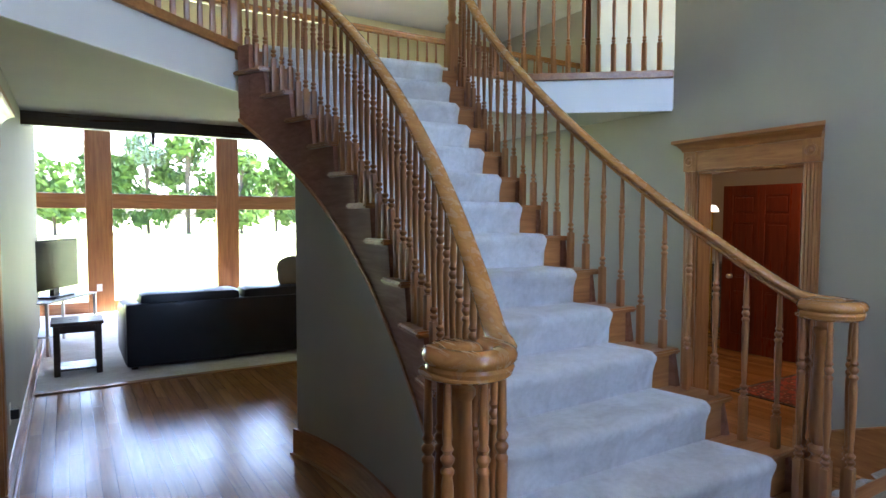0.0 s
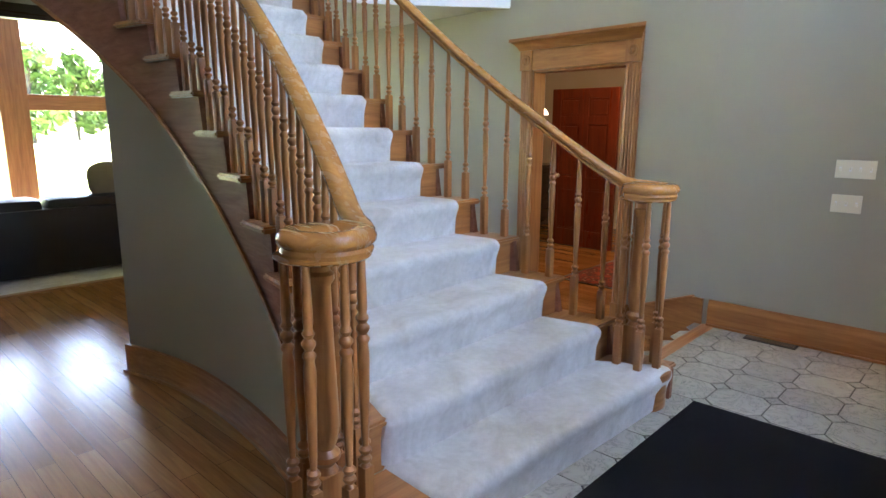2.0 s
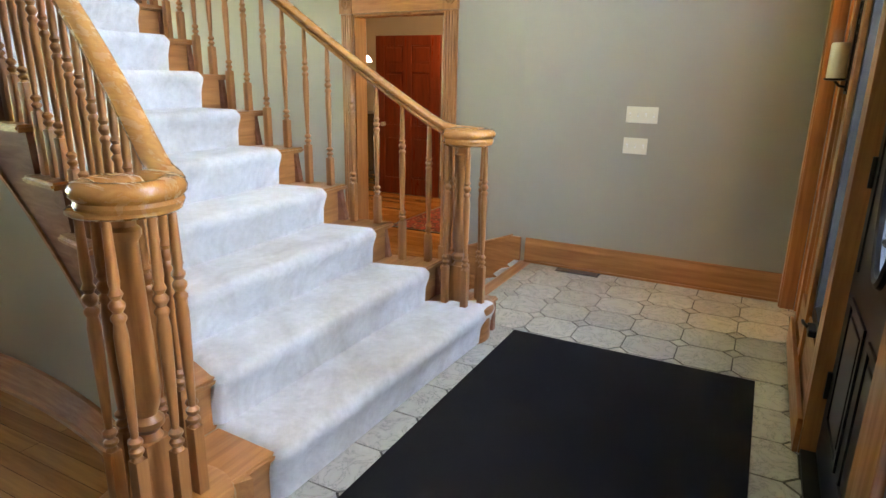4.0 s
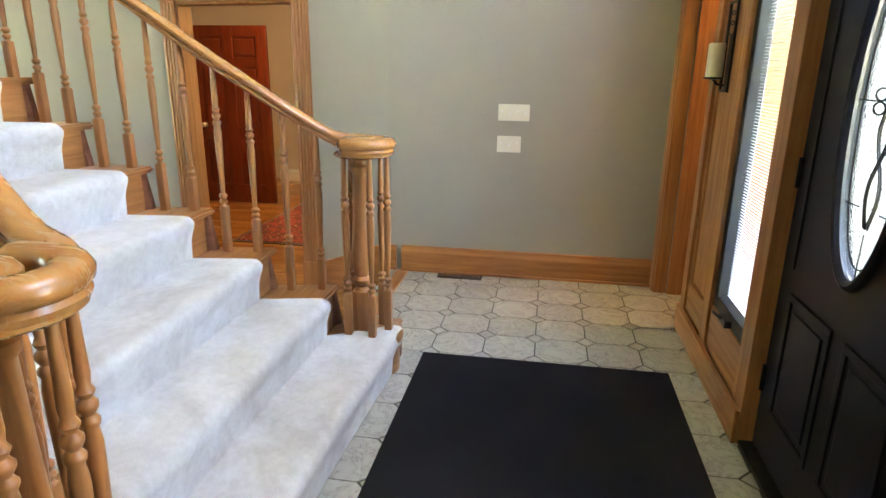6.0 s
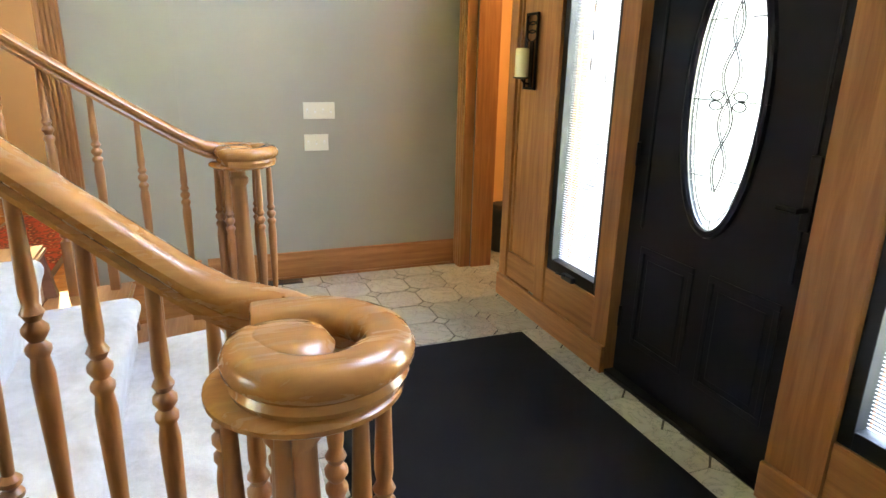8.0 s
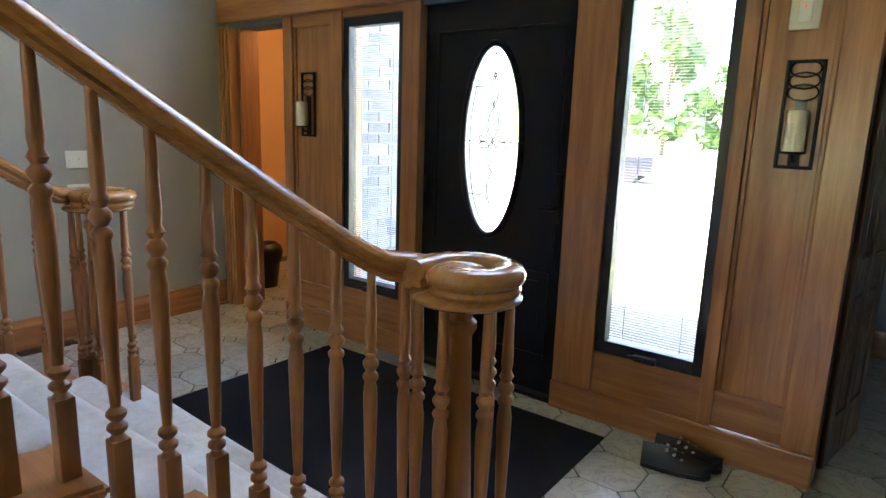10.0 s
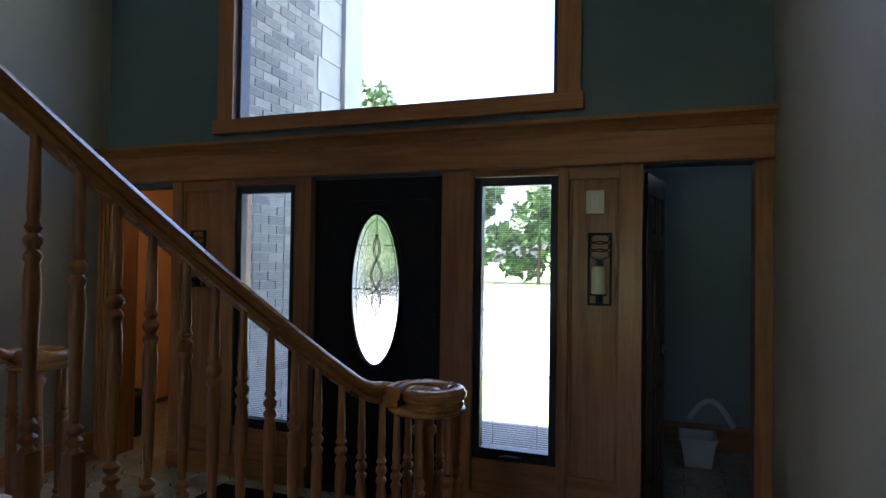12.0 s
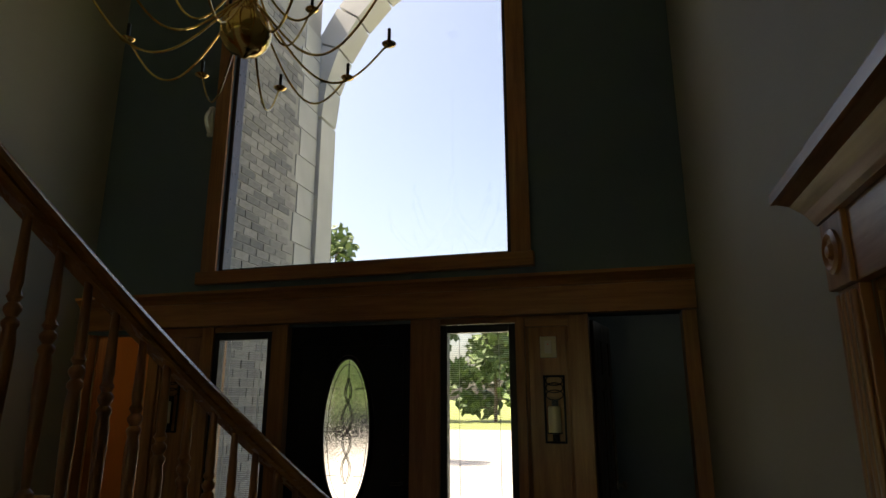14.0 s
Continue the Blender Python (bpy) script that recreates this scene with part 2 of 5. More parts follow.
def brick_material():
    m = mat("weathered_grey_brick", (0.25, 0.25, 0.25), 0.85)
    oi = node(m, "ShaderNodeObjectInfo")
    gi = node(m, "ShaderNodeNewGeometry")
    add = node(m, "ShaderNodeMath")
    add.operation = "ADD"
    link(m, oi.outputs["Random"], add.inputs[0])
    link(m, gi.outputs["Random Per Island"], add.inputs[1])
    fr = node(m, "ShaderNodeMath")
    fr.operation = "FRACT"
    link(m, add.outputs[0], fr.inputs[0])
    base = ramp(m, fr.outputs[0], [(0.0, (0.17, 0.17, 0.18)), (0.5, (0.27, 0.265, 0.26)), (1.0, (0.38, 0.365, 0.35))])
    n = node(m, "ShaderNodeTexNoise", Scale=35.0, Detail=5.0)
    link(m, coords(m), n.inputs["Vector"])
    link(m, mix(m, 0.6, base, ramp(m, n.outputs["Fac"], [(0.3, (0.7,) * 3), (0.7, (1.15,) * 3)])), bsdf(m).inputs["Base Color"])
    bump(m, n.outputs["Fac"], 0.5, 0.004)
    return m


BRICK = brick_material()
MORTAR = speckled("grey_mortar", (0.36, 0.35, 0.33), 0.95, 120, 0.5, 0.003, 0.1)
STONE = speckled("pale_quoin_stone", (0.46, 0.46, 0.45), 0.85, 50, 0.5, 0.004, 0.12)


def rug_material():
    m = mat("red_patterned_rug", (0.2, 0.03, 0.03), 0.95)
    v = coords(m)
    w = node(m, "ShaderNodeTexVoronoi", Scale=16.0)
    link(m, v, w.inputs["Vector"])
    n = node(m, "ShaderNodeTexNoise", Scale=300.0)
    link(m, v, n.inputs["Vector"])
    link(m, ramp(m, w.outputs["Distance"], [(0.1, (0.45, 0.36, 0.24)), (0.25, (0.24, 0.03, 0.025)), (0.45, (0.05, 0.035, 0.04)), (0.6, (0.28, 0.05, 0.04))]), bsdf(m).inputs["Base Color"])
    bump(m, n.outputs["Fac"], 0.5, 0.003)
    return m


RUG = rug_material()


# ---- mesh helpers ----
def finish(name, bm, material, smooth=False):
    me = bpy.data.meshes.new(name)
    bmesh.ops.recalc_face_normals(bm, faces=bm.faces)
    bm.to_mesh(me)
    bm.free()
    me.materials.append(material)
    if smooth:
        me.polygons.foreach_set("use_smooth", [True] * len(me.polygons))
        me.set_sharp_from_angle(angle=radians(40))
    return me


def part(name, bm, material, parent, label="", smooth=False):
    ob = new(name, finish(name, bm, material, smooth))
    ob.parent = parent
    if label:
        ob["label"] = label
    return ob


def thing(name, label, category, group="", kind="", at=None):
    ob = new(name)
    if at is not None:
        ob.matrix_world = at
    return tagged(ob, label, category, group, kind)


def solid(name, bm, material, label="", category="", group="", kind="", smooth=False):
    return tagged(new(name, finish(name, bm, material, smooth)), label, category, group, kind)


def box(bm, x0, x1, y0, y1, z0, z1, bevel=0.0, m=None):
    r = bmesh.ops.create_cube(bm, size=1.0)
    vs = r["verts"]
    bmesh.ops.transform(bm, verts=vs, matrix=Matrix.Translation(((x0 + x1) / 2, (y0 + y1) / 2, (z0 + z1) / 2)) @ Matrix.Diagonal((abs(x1 - x0), abs(y1 - y0), abs(z1 - z0), 1)))
    if bevel:
        es = list({e for v in vs for e in v.link_edges})
        out = bmesh.ops.bevel(bm, geom=es, offset=bevel, segments=2, affect="EDGES", profile=0.6)
        vs = list({v for f in out["faces"] for v in f.verts} | {v for v in vs if v.is_valid})
    if m is not None:
        bmesh.ops.transform(bm, verts=vs, matrix=m)
    return bm


def boxed(*a, **k):
    return box(bmesh.new(), *a, **k)


def prism(bm, poly, z0, z1):
    lo = [bm.verts.new((x, y, z0)) for x, y in poly]
    hi = [bm.verts.new((x, y, z1)) for x, y in poly]
    n = len(poly)
    bm.faces.new(lo[::-1])
    bm.faces.new(hi)
    for i in range(n):
        bm.faces.new((lo[i], lo[(i + 1) % n], hi[(i + 1) % n], hi[i]))
    return bm


def lathe(bm, profile, centre=(0, 0, 0), seg=14):
    rings = []
    for r, z in profile:
        rings.append([bm.verts.new((centre[0] + r * math.cos(2 * math.pi * k / seg), centre[1] + r * math.sin(2 * math.pi * k / seg), centre[2] + z)) for k in range(seg)])
    for a, b in zip(rings, rings[1:]):
        for k in range(seg):
            bm.faces.new((a[k], a[(k + 1) % seg], b[(k + 1) % seg], b[k]))
    bm.faces.new(rings[0][::-1])
    bm.faces.new(rings[-1])
    return bm


def sweep(bm, path, profile, flat=True):
    """Sweeps a closed profile (side, up) along a path; flat: up stays world up."""
    pts = [Vector(p) for p in path]
    rings = []
    for i, p in enumerate(pts):
        t = (pts[min(i + 1, len(pts) - 1)] - pts[max(i - 1, 0)])
        side = Vector((t.y, -t.x, 0))
        side = side.normalized() if side.length > 1e-6 else Vector((1, 0, 0))
        up = Vector((0, 0, 1)) if flat else side.cross(t).normalized()
        rings.append([bm.verts.new(p + side * a + up * b) for a, b in profile])
    n = len(profile)
    for a, b in zip(rings, rings[1:]):
        for k in range(n):
            bm.faces.new((a[k], a[(k + 1) % n], b[(k + 1) % n], b[k]))
    bm.faces.new(rings[0][::-1])
    bm.faces.new(rings[-1])
    return bm


def tube(bm, path, radius, seg=8):
    pts = [Vector(p) for p in path]
    rings = []
    ref = Vector((0, 0, 1))
    for i, p in enumerate(pts):
        t = (pts[min(i + 1, len(pts) - 1)] - pts[max(i - 1, 0)]).normalized()
        if abs(t.dot(ref)) > 0.95:
            ref = Vector((1, 0, 0))
        s = t.cross(ref).normalized()
        u = s.cross(t).normalized()
        ref = u
        rings.append([bm.verts.new(p + (s * math.cos(2 * math.pi * k / seg) + u * math.sin(2 * math.pi * k / seg)) * radius) for k in range(seg)])
    for a, b in zip(rings, rings[1:]):
        for k in range(seg):
            bm.faces.new((a[k], a[(k + 1) % seg], b[(k + 1) % seg], b[k]))
    bm.faces.new(rings[0][::-1])
    bm.faces.new(rings[-1])
    return bm


def along(a, b):
    """A pose whose x runs from a to b on the floor plan, y to the left of that."""
    d = Vector((b[0] - a[0], b[1] - a[1]))
    return Matrix.Translation((a[0], a[1], 0)) @ Matrix.Rotation(math.atan2(d.y, d.x), 4, "Z"), d.length


# ---- plan ----
XR, XL = 2.70, -1.79          # the wall beside the hall, and the wall with the switches
YF = 0.06                     # inner face of the front wall
CEIL = 5.4                    # foyer ceiling
LOW = -0.19                   # oak and carpet floors, one step below the foyer tiles
YT = -1.70                    # edge of the tiled foyer floor
UP = 2.62                     # upper floor
STEPS = 14
RISE = UP / STEPS
CORNER, BEND = (XL, -1.785), (-1.97, -3.60)
YB = -11.75                   # living room window wall


def stair_y_right(i):
    return -1.10 - 0.298 * i + 0.0045 * i * i


def stair_x_right(y):
    return -0.17 - 0.10 * (y + 3.1) ** 2


def stair_y_left(i):
    return -1.21 - 0.245 * i


def stair_x_left(y):
    return 0.965 + (0.115 if y > -3.35 else 0.2) * (y + 3.35) ** 2


def right_at(i, inset=0.0):
    y = stair_y_right(i)
    return Vector((stair_x_right(y) + inset, y, i * RISE))


def left_at(i, inset=0.0):
    y = stair_y_left(i)
    return Vector((stair_x_left(y) - inset, y, i * RISE))


# ---- setting ----
def wall(name, a, b, z0, z1, thick, material, holes=(), label="", face=0.0):
    """A wall from a to b, its face on the line, its body to the left of a-b; holes: (from, to, bottom, top)."""
    m, length = along(a, b)
    bm = bmesh.new()
    if z0 == 0:
        z0 = LOW - 0.02
        holes = [(h[0], h[1], z0 if h[2] == 0 else h[2], h[3]) for h in holes]
    xs = sorted({0.0, length, *[h[0] for h in holes], *[h[1] for h in holes]})
    for x0, x1 in zip(xs, xs[1:]):
        cut = [h for h in holes if h[0] <= x0 + 1e-6 and h[1] >= x1 - 1e-6]
        z = z0
        for h in sorted(cut, key=lambda q: q[2]):
            if h[2] > z + 1e-4:
                box(bm, x0, x1, 0, thick, z, h[2])
            z = h[3]
        if z < z1 - 1e-4:
            box(bm, x0, x1, 0, thick, z, z1)
    bmesh.ops.remove_doubles(bm, verts=bm.verts, dist=1e-5)
    bmesh.ops.transform(bm, verts=bm.verts, matrix=m)
    return solid(name, bm, material, label, "wall", kind="structure")


# floors
solid("floor_oak", prism(bmesh.new(), [(XR, YT), (XR, -6.7), (-6.2, -6.7), (-6.2, -1.9), (XL, -1.9), (XL, YT)], LOW - 0.12, LOW), FLOOR_OAK, "glossy honey oak strip floor of the hall", "floor", kind="structure")
floor_tile = solid("floor_tile_bed", prism(bmesh.new(), [(XL - 1.2, 2.1), (XL - 1.2, -0.0), (XL, -0.0), (XL, YT), (XR, YT), (XR, 0), (3.6, 0), (3.6, 2.1)], LOW - 0.12, -0.003), GROUT, "foyer floor of cream octagonal tiles with dark joints", "tiled floor", kind="structure")
solid("floor_carpet", boxed(-6.2, 6.2, YB - 0.15, -6.7, LOW - 0.12, LOW + 0.012), CARPET, "pale carpet of the living room", "carpet floor", kind="structure")
solid("floor_trim", boxed(-6.2, XR, -6.74, -6.66, LOW, LOW + 0.014, 0.004), OAK_X, "oak strip between wood floor and carpet", "floor trim", kind="structure")
# one step down from the tiles to the oak floor, on both sides of the stairs
for x0, x1 in ((XL + 0.001, -0.25), (1.25, XR - 0.001)):
    solid("step_nosing", boxed(x0, x1, YT - 0.035, YT + 0.06, -0.026, 0.004, 0.01), OAK_X, "oak nosing at the edge of the tiled floor", "floor trim", "step nosings", "structure")
    solid("step_riser", boxed(x0, x1, YT - 0.012, YT - 0.001, LOW, -0.027), OAK_X, "oak riser below the tiled floor", "floor trim", "step risers", "structure")

# front wall with door and sidelight unit
LO0, LO1 = -1.66, -1.137       # powder room opening
RO0, RO1 = 2.07, 2.62         # closet opening
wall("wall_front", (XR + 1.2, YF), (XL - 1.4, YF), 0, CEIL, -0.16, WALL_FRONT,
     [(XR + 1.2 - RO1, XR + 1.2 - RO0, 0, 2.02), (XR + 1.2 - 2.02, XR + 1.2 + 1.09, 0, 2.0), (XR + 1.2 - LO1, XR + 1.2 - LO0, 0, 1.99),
      (XR + 1.2 - 1.61, XR + 1.2 + 0.632, 2.44, 4.93)], "grey front wall with a tall window, its backlit shade put into the colour")
wall("wall_switches", (XL, YF), CORNER, 0, CEIL, -0.14, WALL, label="greige painted foyer wall with light switches")
OPEN0, OPEN1 = 0.66, 1.55
wall("wall_study", CORNER, BEND, 0, CEIL, -0.14, WALL, [(OPEN0, OPEN1, 0, 1.785)], "greige painted wall with a cased opening")
wall("wall_study_end", BEND, (-2.1, -6.4), 0, UP - 0.3, -0.14, WALL, label="greige painted wall under the gallery")
HD0, HD1 = 2.54, 3.92         # doorway in the hall wall
wall("wall_hall", (XR, -9.2), (XR, YF), 0, CEIL, -0.14, WALL, [(9.2 - HD1, 9.2 - HD0, 0, 1.72)], "greige painted wall beside the hall")
wall("wall_living_east", (6.2, YB), (6.2, -9.2), 0, CEIL, -0.14, WALL, label="greige painted living room wall")
wall("wall_living_return", (6.2, -9.2), (XR + 0.14, -9.2), 0, CEIL, -0.14, WALL, label="greige painted living room wall")
wall("wall_living_west", (-6.2, -1.9), (-6.2, YB), 0, CEIL, -0.14, WALL, label="greige painted outer wall")
wall("wall_side_room", (4.2, -4.6), (4.2, -1.6), 0, 2.5, -0.1, WALL, label="plain wall of the room beyond the doorway")
wall("wall_side_room_end", (XR + 0.14, -4.6), (4.2, -4.6), 0, 2.5, -0.1, WALL, label="plain wall of the room beyond the doorway")
wall("wall_side_room_front", (4.2, -1.6), (XR + 0.14, -1.6), 0, 2.5, -0.1, WALL, label="plain wall of the room beyond the doorway")
solid("floor_side_room", boxed(XR, 4.2, -4.6, -1.6, LOW - 0.12, LOW), FLOOR_OAK, "oak floor of the side room", "floor", kind="structure")
solid("ceiling_side_room", boxed(XR + 0.14, 4.3, -4.7, -1.5, 2.5, 2.6), CEILING, "plain ceiling of the side room", "ceiling", kind="structure")
# closet and powder room behind the front wall
wall("wall_closet_right", (3.55, 0.22), (3.55, 2.05), 0, 2.5, -0.1, WALL_CLOSET, label="blue-grey painted closet wall")
wall("wall_closet_back", (3.55, 2.05), (1.95, 2.05), 0, 2.5, -0.1, WALL_CLOSET, label="blue-grey painted closet wall")
wall("wall_closet_left", (1.95, 2.05), (1.95, 0.22), 0, 2.5, -0.1, WALL_CLOSET, label="blue-grey painted closet wall")
solid("ceiling_closet", boxed(1.85, 3.65, 0.22, 2.15, 2.4, 2.5), CEILING, "plain closet ceiling", "ceiling", kind="structure")
wall("wall_powder_right", (-0.95, 0.22), (-0.95, 2.05), 0, 2.5, -0.1, WALL_ORANGE, label="apricot painted powder room wall")
wall("wall_powder_back", (-0.95, 2.05), (-2.8, 2.05), 0, 2.5, -0.1, WALL_ORANGE, label="apricot painted powder room wall")
wall("wall_powder_left", (-2.8, 2.05), (-2.8, 0.22), 0, 2.5, -0.1, WALL_ORANGE, label="apricot painted powder room wall")
solid("ceiling_powder", boxed(-2.9, -0.85, 0.22, 2.15, 2.4, 2.5), CEILING, "plain powder room ceiling", "ceiling", kind="structure")
# study beyond the cased opening
wall("wall_study_far", (-6.05, -1.95), (-6.05, -6.4), 0, 2.5, -0.1, WALL_STUDY, label="pale grey painted study wall")
wall("wall_study_front", (XL - 0.14, -1.95), (-6.05, -1.95), 0, 2.5, -0.1, WALL_YELLOW, label="pale yellow painted study wall")
wall("wall_study_back", (-6.05, -6.4), (-2.25, -6.4), 0, 2.5, -0.1, WALL_YELLOW, label="pale yellow painted study wall")
solid("ceiling_study", prism(bmesh.new(), [(-1.94, -1.9), (-2.11, -3.6), (-2.24, -6.4), (-6.05, -6.4), (-6.05, -1.9)], 2.24, 2.3), WALL_YELLOW, "cream study ceiling", "ceiling", kind="structure")
# ceilings
solid("ceiling_foyer", boxed(-6.2, XR + 0.2, -9.3, YF + 0.2, CEIL, CEIL + 0.15), CEILING, "plain white foyer ceiling", "ceiling", kind="structure")
solid("ceiling_living", boxed(-6.3, 6.3, YB - 0.2, -9.31, CEIL, CEIL + 0.15), CEILING, "textured living room ceiling", "ceiling", kind="structure")
GY = -6.6
GAL = [(XR, -3.5), (1.33, -4.72), (-0.32, -4.45), (-0.95, -4.40), BEND, (-6.2, BEND[1]), (-6.2, GY), (XR, GY)]
solid("ceiling_gallery", prism(bmesh.new(), GAL, UP - 0.30, UP - 0.02), CEILING, "textured ceiling under the upstairs gallery", "ceiling", kind="structure")
solid("floor_gallery", prism(bmesh.new(), GAL, UP - 0.016, UP), CARPET, "pale carpet of the upstairs gallery", "carpet floor", kind="structure")
wall("wall_upstairs_back", (-6.2, YB), (6.2, YB), 3.0, CEIL, -0.14, WALL_YELLOW, label="pale yellow painted upstairs wall")
# Unseen walls beside the windows, added so that less daylight comes in.
wall("wall_light_block_west", (-6.2, YB), (-2.3, YB), 0, 3.0, -0.14, WALL, label="unseen greige wall added to cut the living room daylight")
wall("wall_light_block_east", (4.14, YB), (6.2, YB), 0, 3.0, -0.14, WALL, label="unseen greige wall added to cut the living room daylight")
wall("wall_upstairs_left", (-6.195, BEND[1]), (-6.195, GY), UP, CEIL, -0.14, WALL, label="greige painted upstairs wall")
wall("wall_upstairs_study", (-2.3, -4.9), (-6.2, -4.9), UP, CEIL, -0.1, WALL, label="greige painted upstairs wall")
for a, b in (((XR, -3.5), (1.33, -4.72)), ((-0.32, -4.45), (-0.95, -4.40)), ((-0.95, -4.40), (BEND[0] + 0.02, BEND[1]))):
    m, length = along(a, b)
    solid("gallery_fascia", boxed(0, length, -0.02, 0.0, UP - 0.32, UP - 0.05, m=m), WHITE, "white painted fascia of the upstairs gallery", "fascia", "gallery fascias", "structure")
    solid("gallery_edge_trim", boxed(0, length, -0.05, 0.01, UP - 0.05, UP + 0.012, 0.008, m=m), OAK_X, "oak nosing along the gallery edge", "trim", "gallery edge trims", "structure")


def baseboard(a, b, base=0.0, name="baseboard"):
    m, length = along(a, b)
    bm = bmesh.new()
    prof = [(0.0, 0.0), (-0.018, 0.0), (-0.018, 0.135), (-0.012, 0.152), (-0.008, 0.176), (0.0, 0.182)]
    r = []
    for x in (0, length):
        r.append([bm.verts.new(m @ Vector((x, -0.001 + p, z + base))) for p, z in prof])
    n = len(prof)
    for k in range(n):
        bm.faces.new((r[0][k], r[0][(k + 1) % n], r[1][(k + 1) % n], r[1][k]))
    bm.faces.new(r[0][::-1])
    bm.faces.new(r[1])
    box(bm, 0, length, -0.033, -0.019, base, base + 0.018, 0.004, m=m)
    return solid(name, bm, OAK_X if abs(a[0] - b[0]) > abs(a[1] - b[1]) else OAK_Y, "moulded oak baseboard", "baseboard", "baseboards", "structure")


def on_wall(s, a=CORNER, b=BEND):
    m, length = along(a, b)
    return tuple((m @ Vector((s, 0, 0)))[:2])


# the boards face the side on the right hand of their line
baseboard((XL, YT), (XL, YF))
baseboard((XR, YF), (XR, YT))
baseboard((XR, YT - 0.01), (XR, -HD0 + 0.12), LOW)
baseboard((XR, -HD1 - 0.12), (XR, -9.2), LOW)
baseboard((-2.8, 2.05), (-0.95, 2.05))
baseboard((1.95, 2.05), (3.55, 2.05))
# raked skirt board beside the step, and its cap
m_skirt, l_skirt = along(on_wall(OPEN0 - 0.12), CORNER)
bm = bmesh.new()
outline = [(0, LOW), (l_skirt + 0.05, LOW), (l_skirt + 0.05, 0.182), (l_skirt - 0.02, 0.182), (0.04, LOW + 0.187), (0, LOW + 0.182)]
sides = [[bm.verts.new(m_skirt @ Vector((x, y, z))) for x, z in outline] for y in (-0.001, -0.018)]
bm.faces.new(sides[0][::-1])
bm.faces.new(sides[1])
for k in range(6):
    bm.faces.new((sides[0][k], sides[0][(k + 1) % 6], sides[1][(k + 1) % 6], sides[1][k]))
skirt = solid("baseboard_raked", bm, OAK_Y, "oak skirt board raking down beside the step", "baseboard", "baseboards", "structure")
top_line = [m_skirt @ Vector((x, -0.012, z + 0.004)) for x, z in ((0, LOW + 0.182), (0.04, LOW + 0.187), (l_skirt - 0.02, 0.182))]
part("cap_moulding", sweep(bmesh.new(), top_line, [(-0.012, -0.012), (0.014, -0.012), (0.014, 0.0), (0.006, 0.01), (-0.012, 0.01)]), OAK_Y, skirt)


def fluted_casing(name, m, width, height, head, label, base=LOW):
    """Fluted upright casings with corner blocks and a crowned head; x runs across the opening, -y faces the room."""
    t = thing(name, label, "door casing", kind="structure")
    cw = 0.115
    for x0 in (-cw, width):
        bm = boxed(x0, x0 + cw, -0.022, 0, base, height, 0.003)
        box(bm, x0 - 0.006, x0 + cw + 0.006, -0.034, 0, base, base + 0.19, 0.004)
        for k in range(4):
            cx = x0 + 0.02 + k * 0.025
            box(bm, cx - 0.008, cx + 0.008, -0.032, -0.020, base + 0.19, height - 0.01, 0.005)
        bmesh.ops.transform(bm, verts=bm.verts, matrix=m)
        part("casing_upright", bm, OAK, t)
        bm = boxed(x0 - 0.006, x0 + cw + 0.006, -0.036, 0, height, height + head, 0.004)
        bmesh.ops.transform(bm, verts=bm.verts, matrix=m)
        block = part("corner_block", bm, OAK, t)
        bm = lathe(bmesh.new(), [(0.045, 0), (0.045, 0.006), (0.035, 0.010), (0.028, 0.004), (0.018, 0.004), (0.012, 0.012), (0.001, 0.014)], seg=20)
        bmesh.ops.transform(bm, verts=bm.verts, matrix=m @ pose(x0 + cw / 2, -0.036, height + head / 2, 90, 0, 0))
        ro = part("rosette", bm, OAK, t, smooth=True)
        ro.parent = block
    bm = boxed(0.006, width - 0.006, -0.026, 0, height, height + head, 0.003)
    bmesh.ops.transform(bm, verts=bm.verts, matrix=m)
    part("head_board", bm, OAK_Y, t)
    bm = bmesh.new()
    prof = [(0, 0), (-0.04, 0), (-0.045, 0.012), (-0.055, 0.03), (-0.075, 0.055), (-0.095, 0.068), (-0.105, 0.07), (-0.105, 0.095), (0, 0.095)]
    r = []
    for x, s in ((-cw - 0.006, -1), (width + cw + 0.006, 1)):
        r.append([bm.verts.new(m @ Vector((x + s * max(0, -p - 0.036), p, height + head + z))) for p, z in prof])
    for k in range(len(prof)):
        bm.faces.new((r[0][k], r[0][(k + 1) % len(prof)], r[1][(k + 1) % len(prof)], r[1][k]))
    bm.faces.new(r[0][::-1])
    bm.faces.new(r[1])
    part("crown", bm, OAK_Y, t)
    bm = bmesh.new()
    for b in ((-0.004, 0.016, 0.001, 0.139, base, height), (width - 0.016, width + 0.004, 0.001, 0.139, base, height), (0.016, width - 0.016, 0.001, 0.139, height - 0.02, height + 0.004)):
        box(bm, *b, 0.002)
    bmesh.ops.transform(bm, verts=bm.verts, matrix=m)
    part("jamb", bm, OAK, t)
    return t


# casings face -y of their own frame: lines run so that the room lies on the right hand
m_study, ls = along(BEND, CORNER)
fluted_casing("study_door_casing", m_study @ Matrix.Translation((ls - OPEN1, 0, 0)), OPEN1 - OPEN0, 1.785, 0.155, "fluted oak casing with rosette blocks and crowned head")
m_hall, lh = along((XR, YF), (XR, -9.2))
fluted_casing("hall_door_casing", m_hall @ Matrix.Translation((HD0 + YF, 0, 0)), HD1 - HD0, 1.72, 0.14, "fluted oak casing with rosette blocks and crowned head")

# ---- front entry unit: panels, sidelights, beam ----
entry = thing("entry_surround", "oak panelled surround of the front door", "door surround", kind="structure")
FY = YF


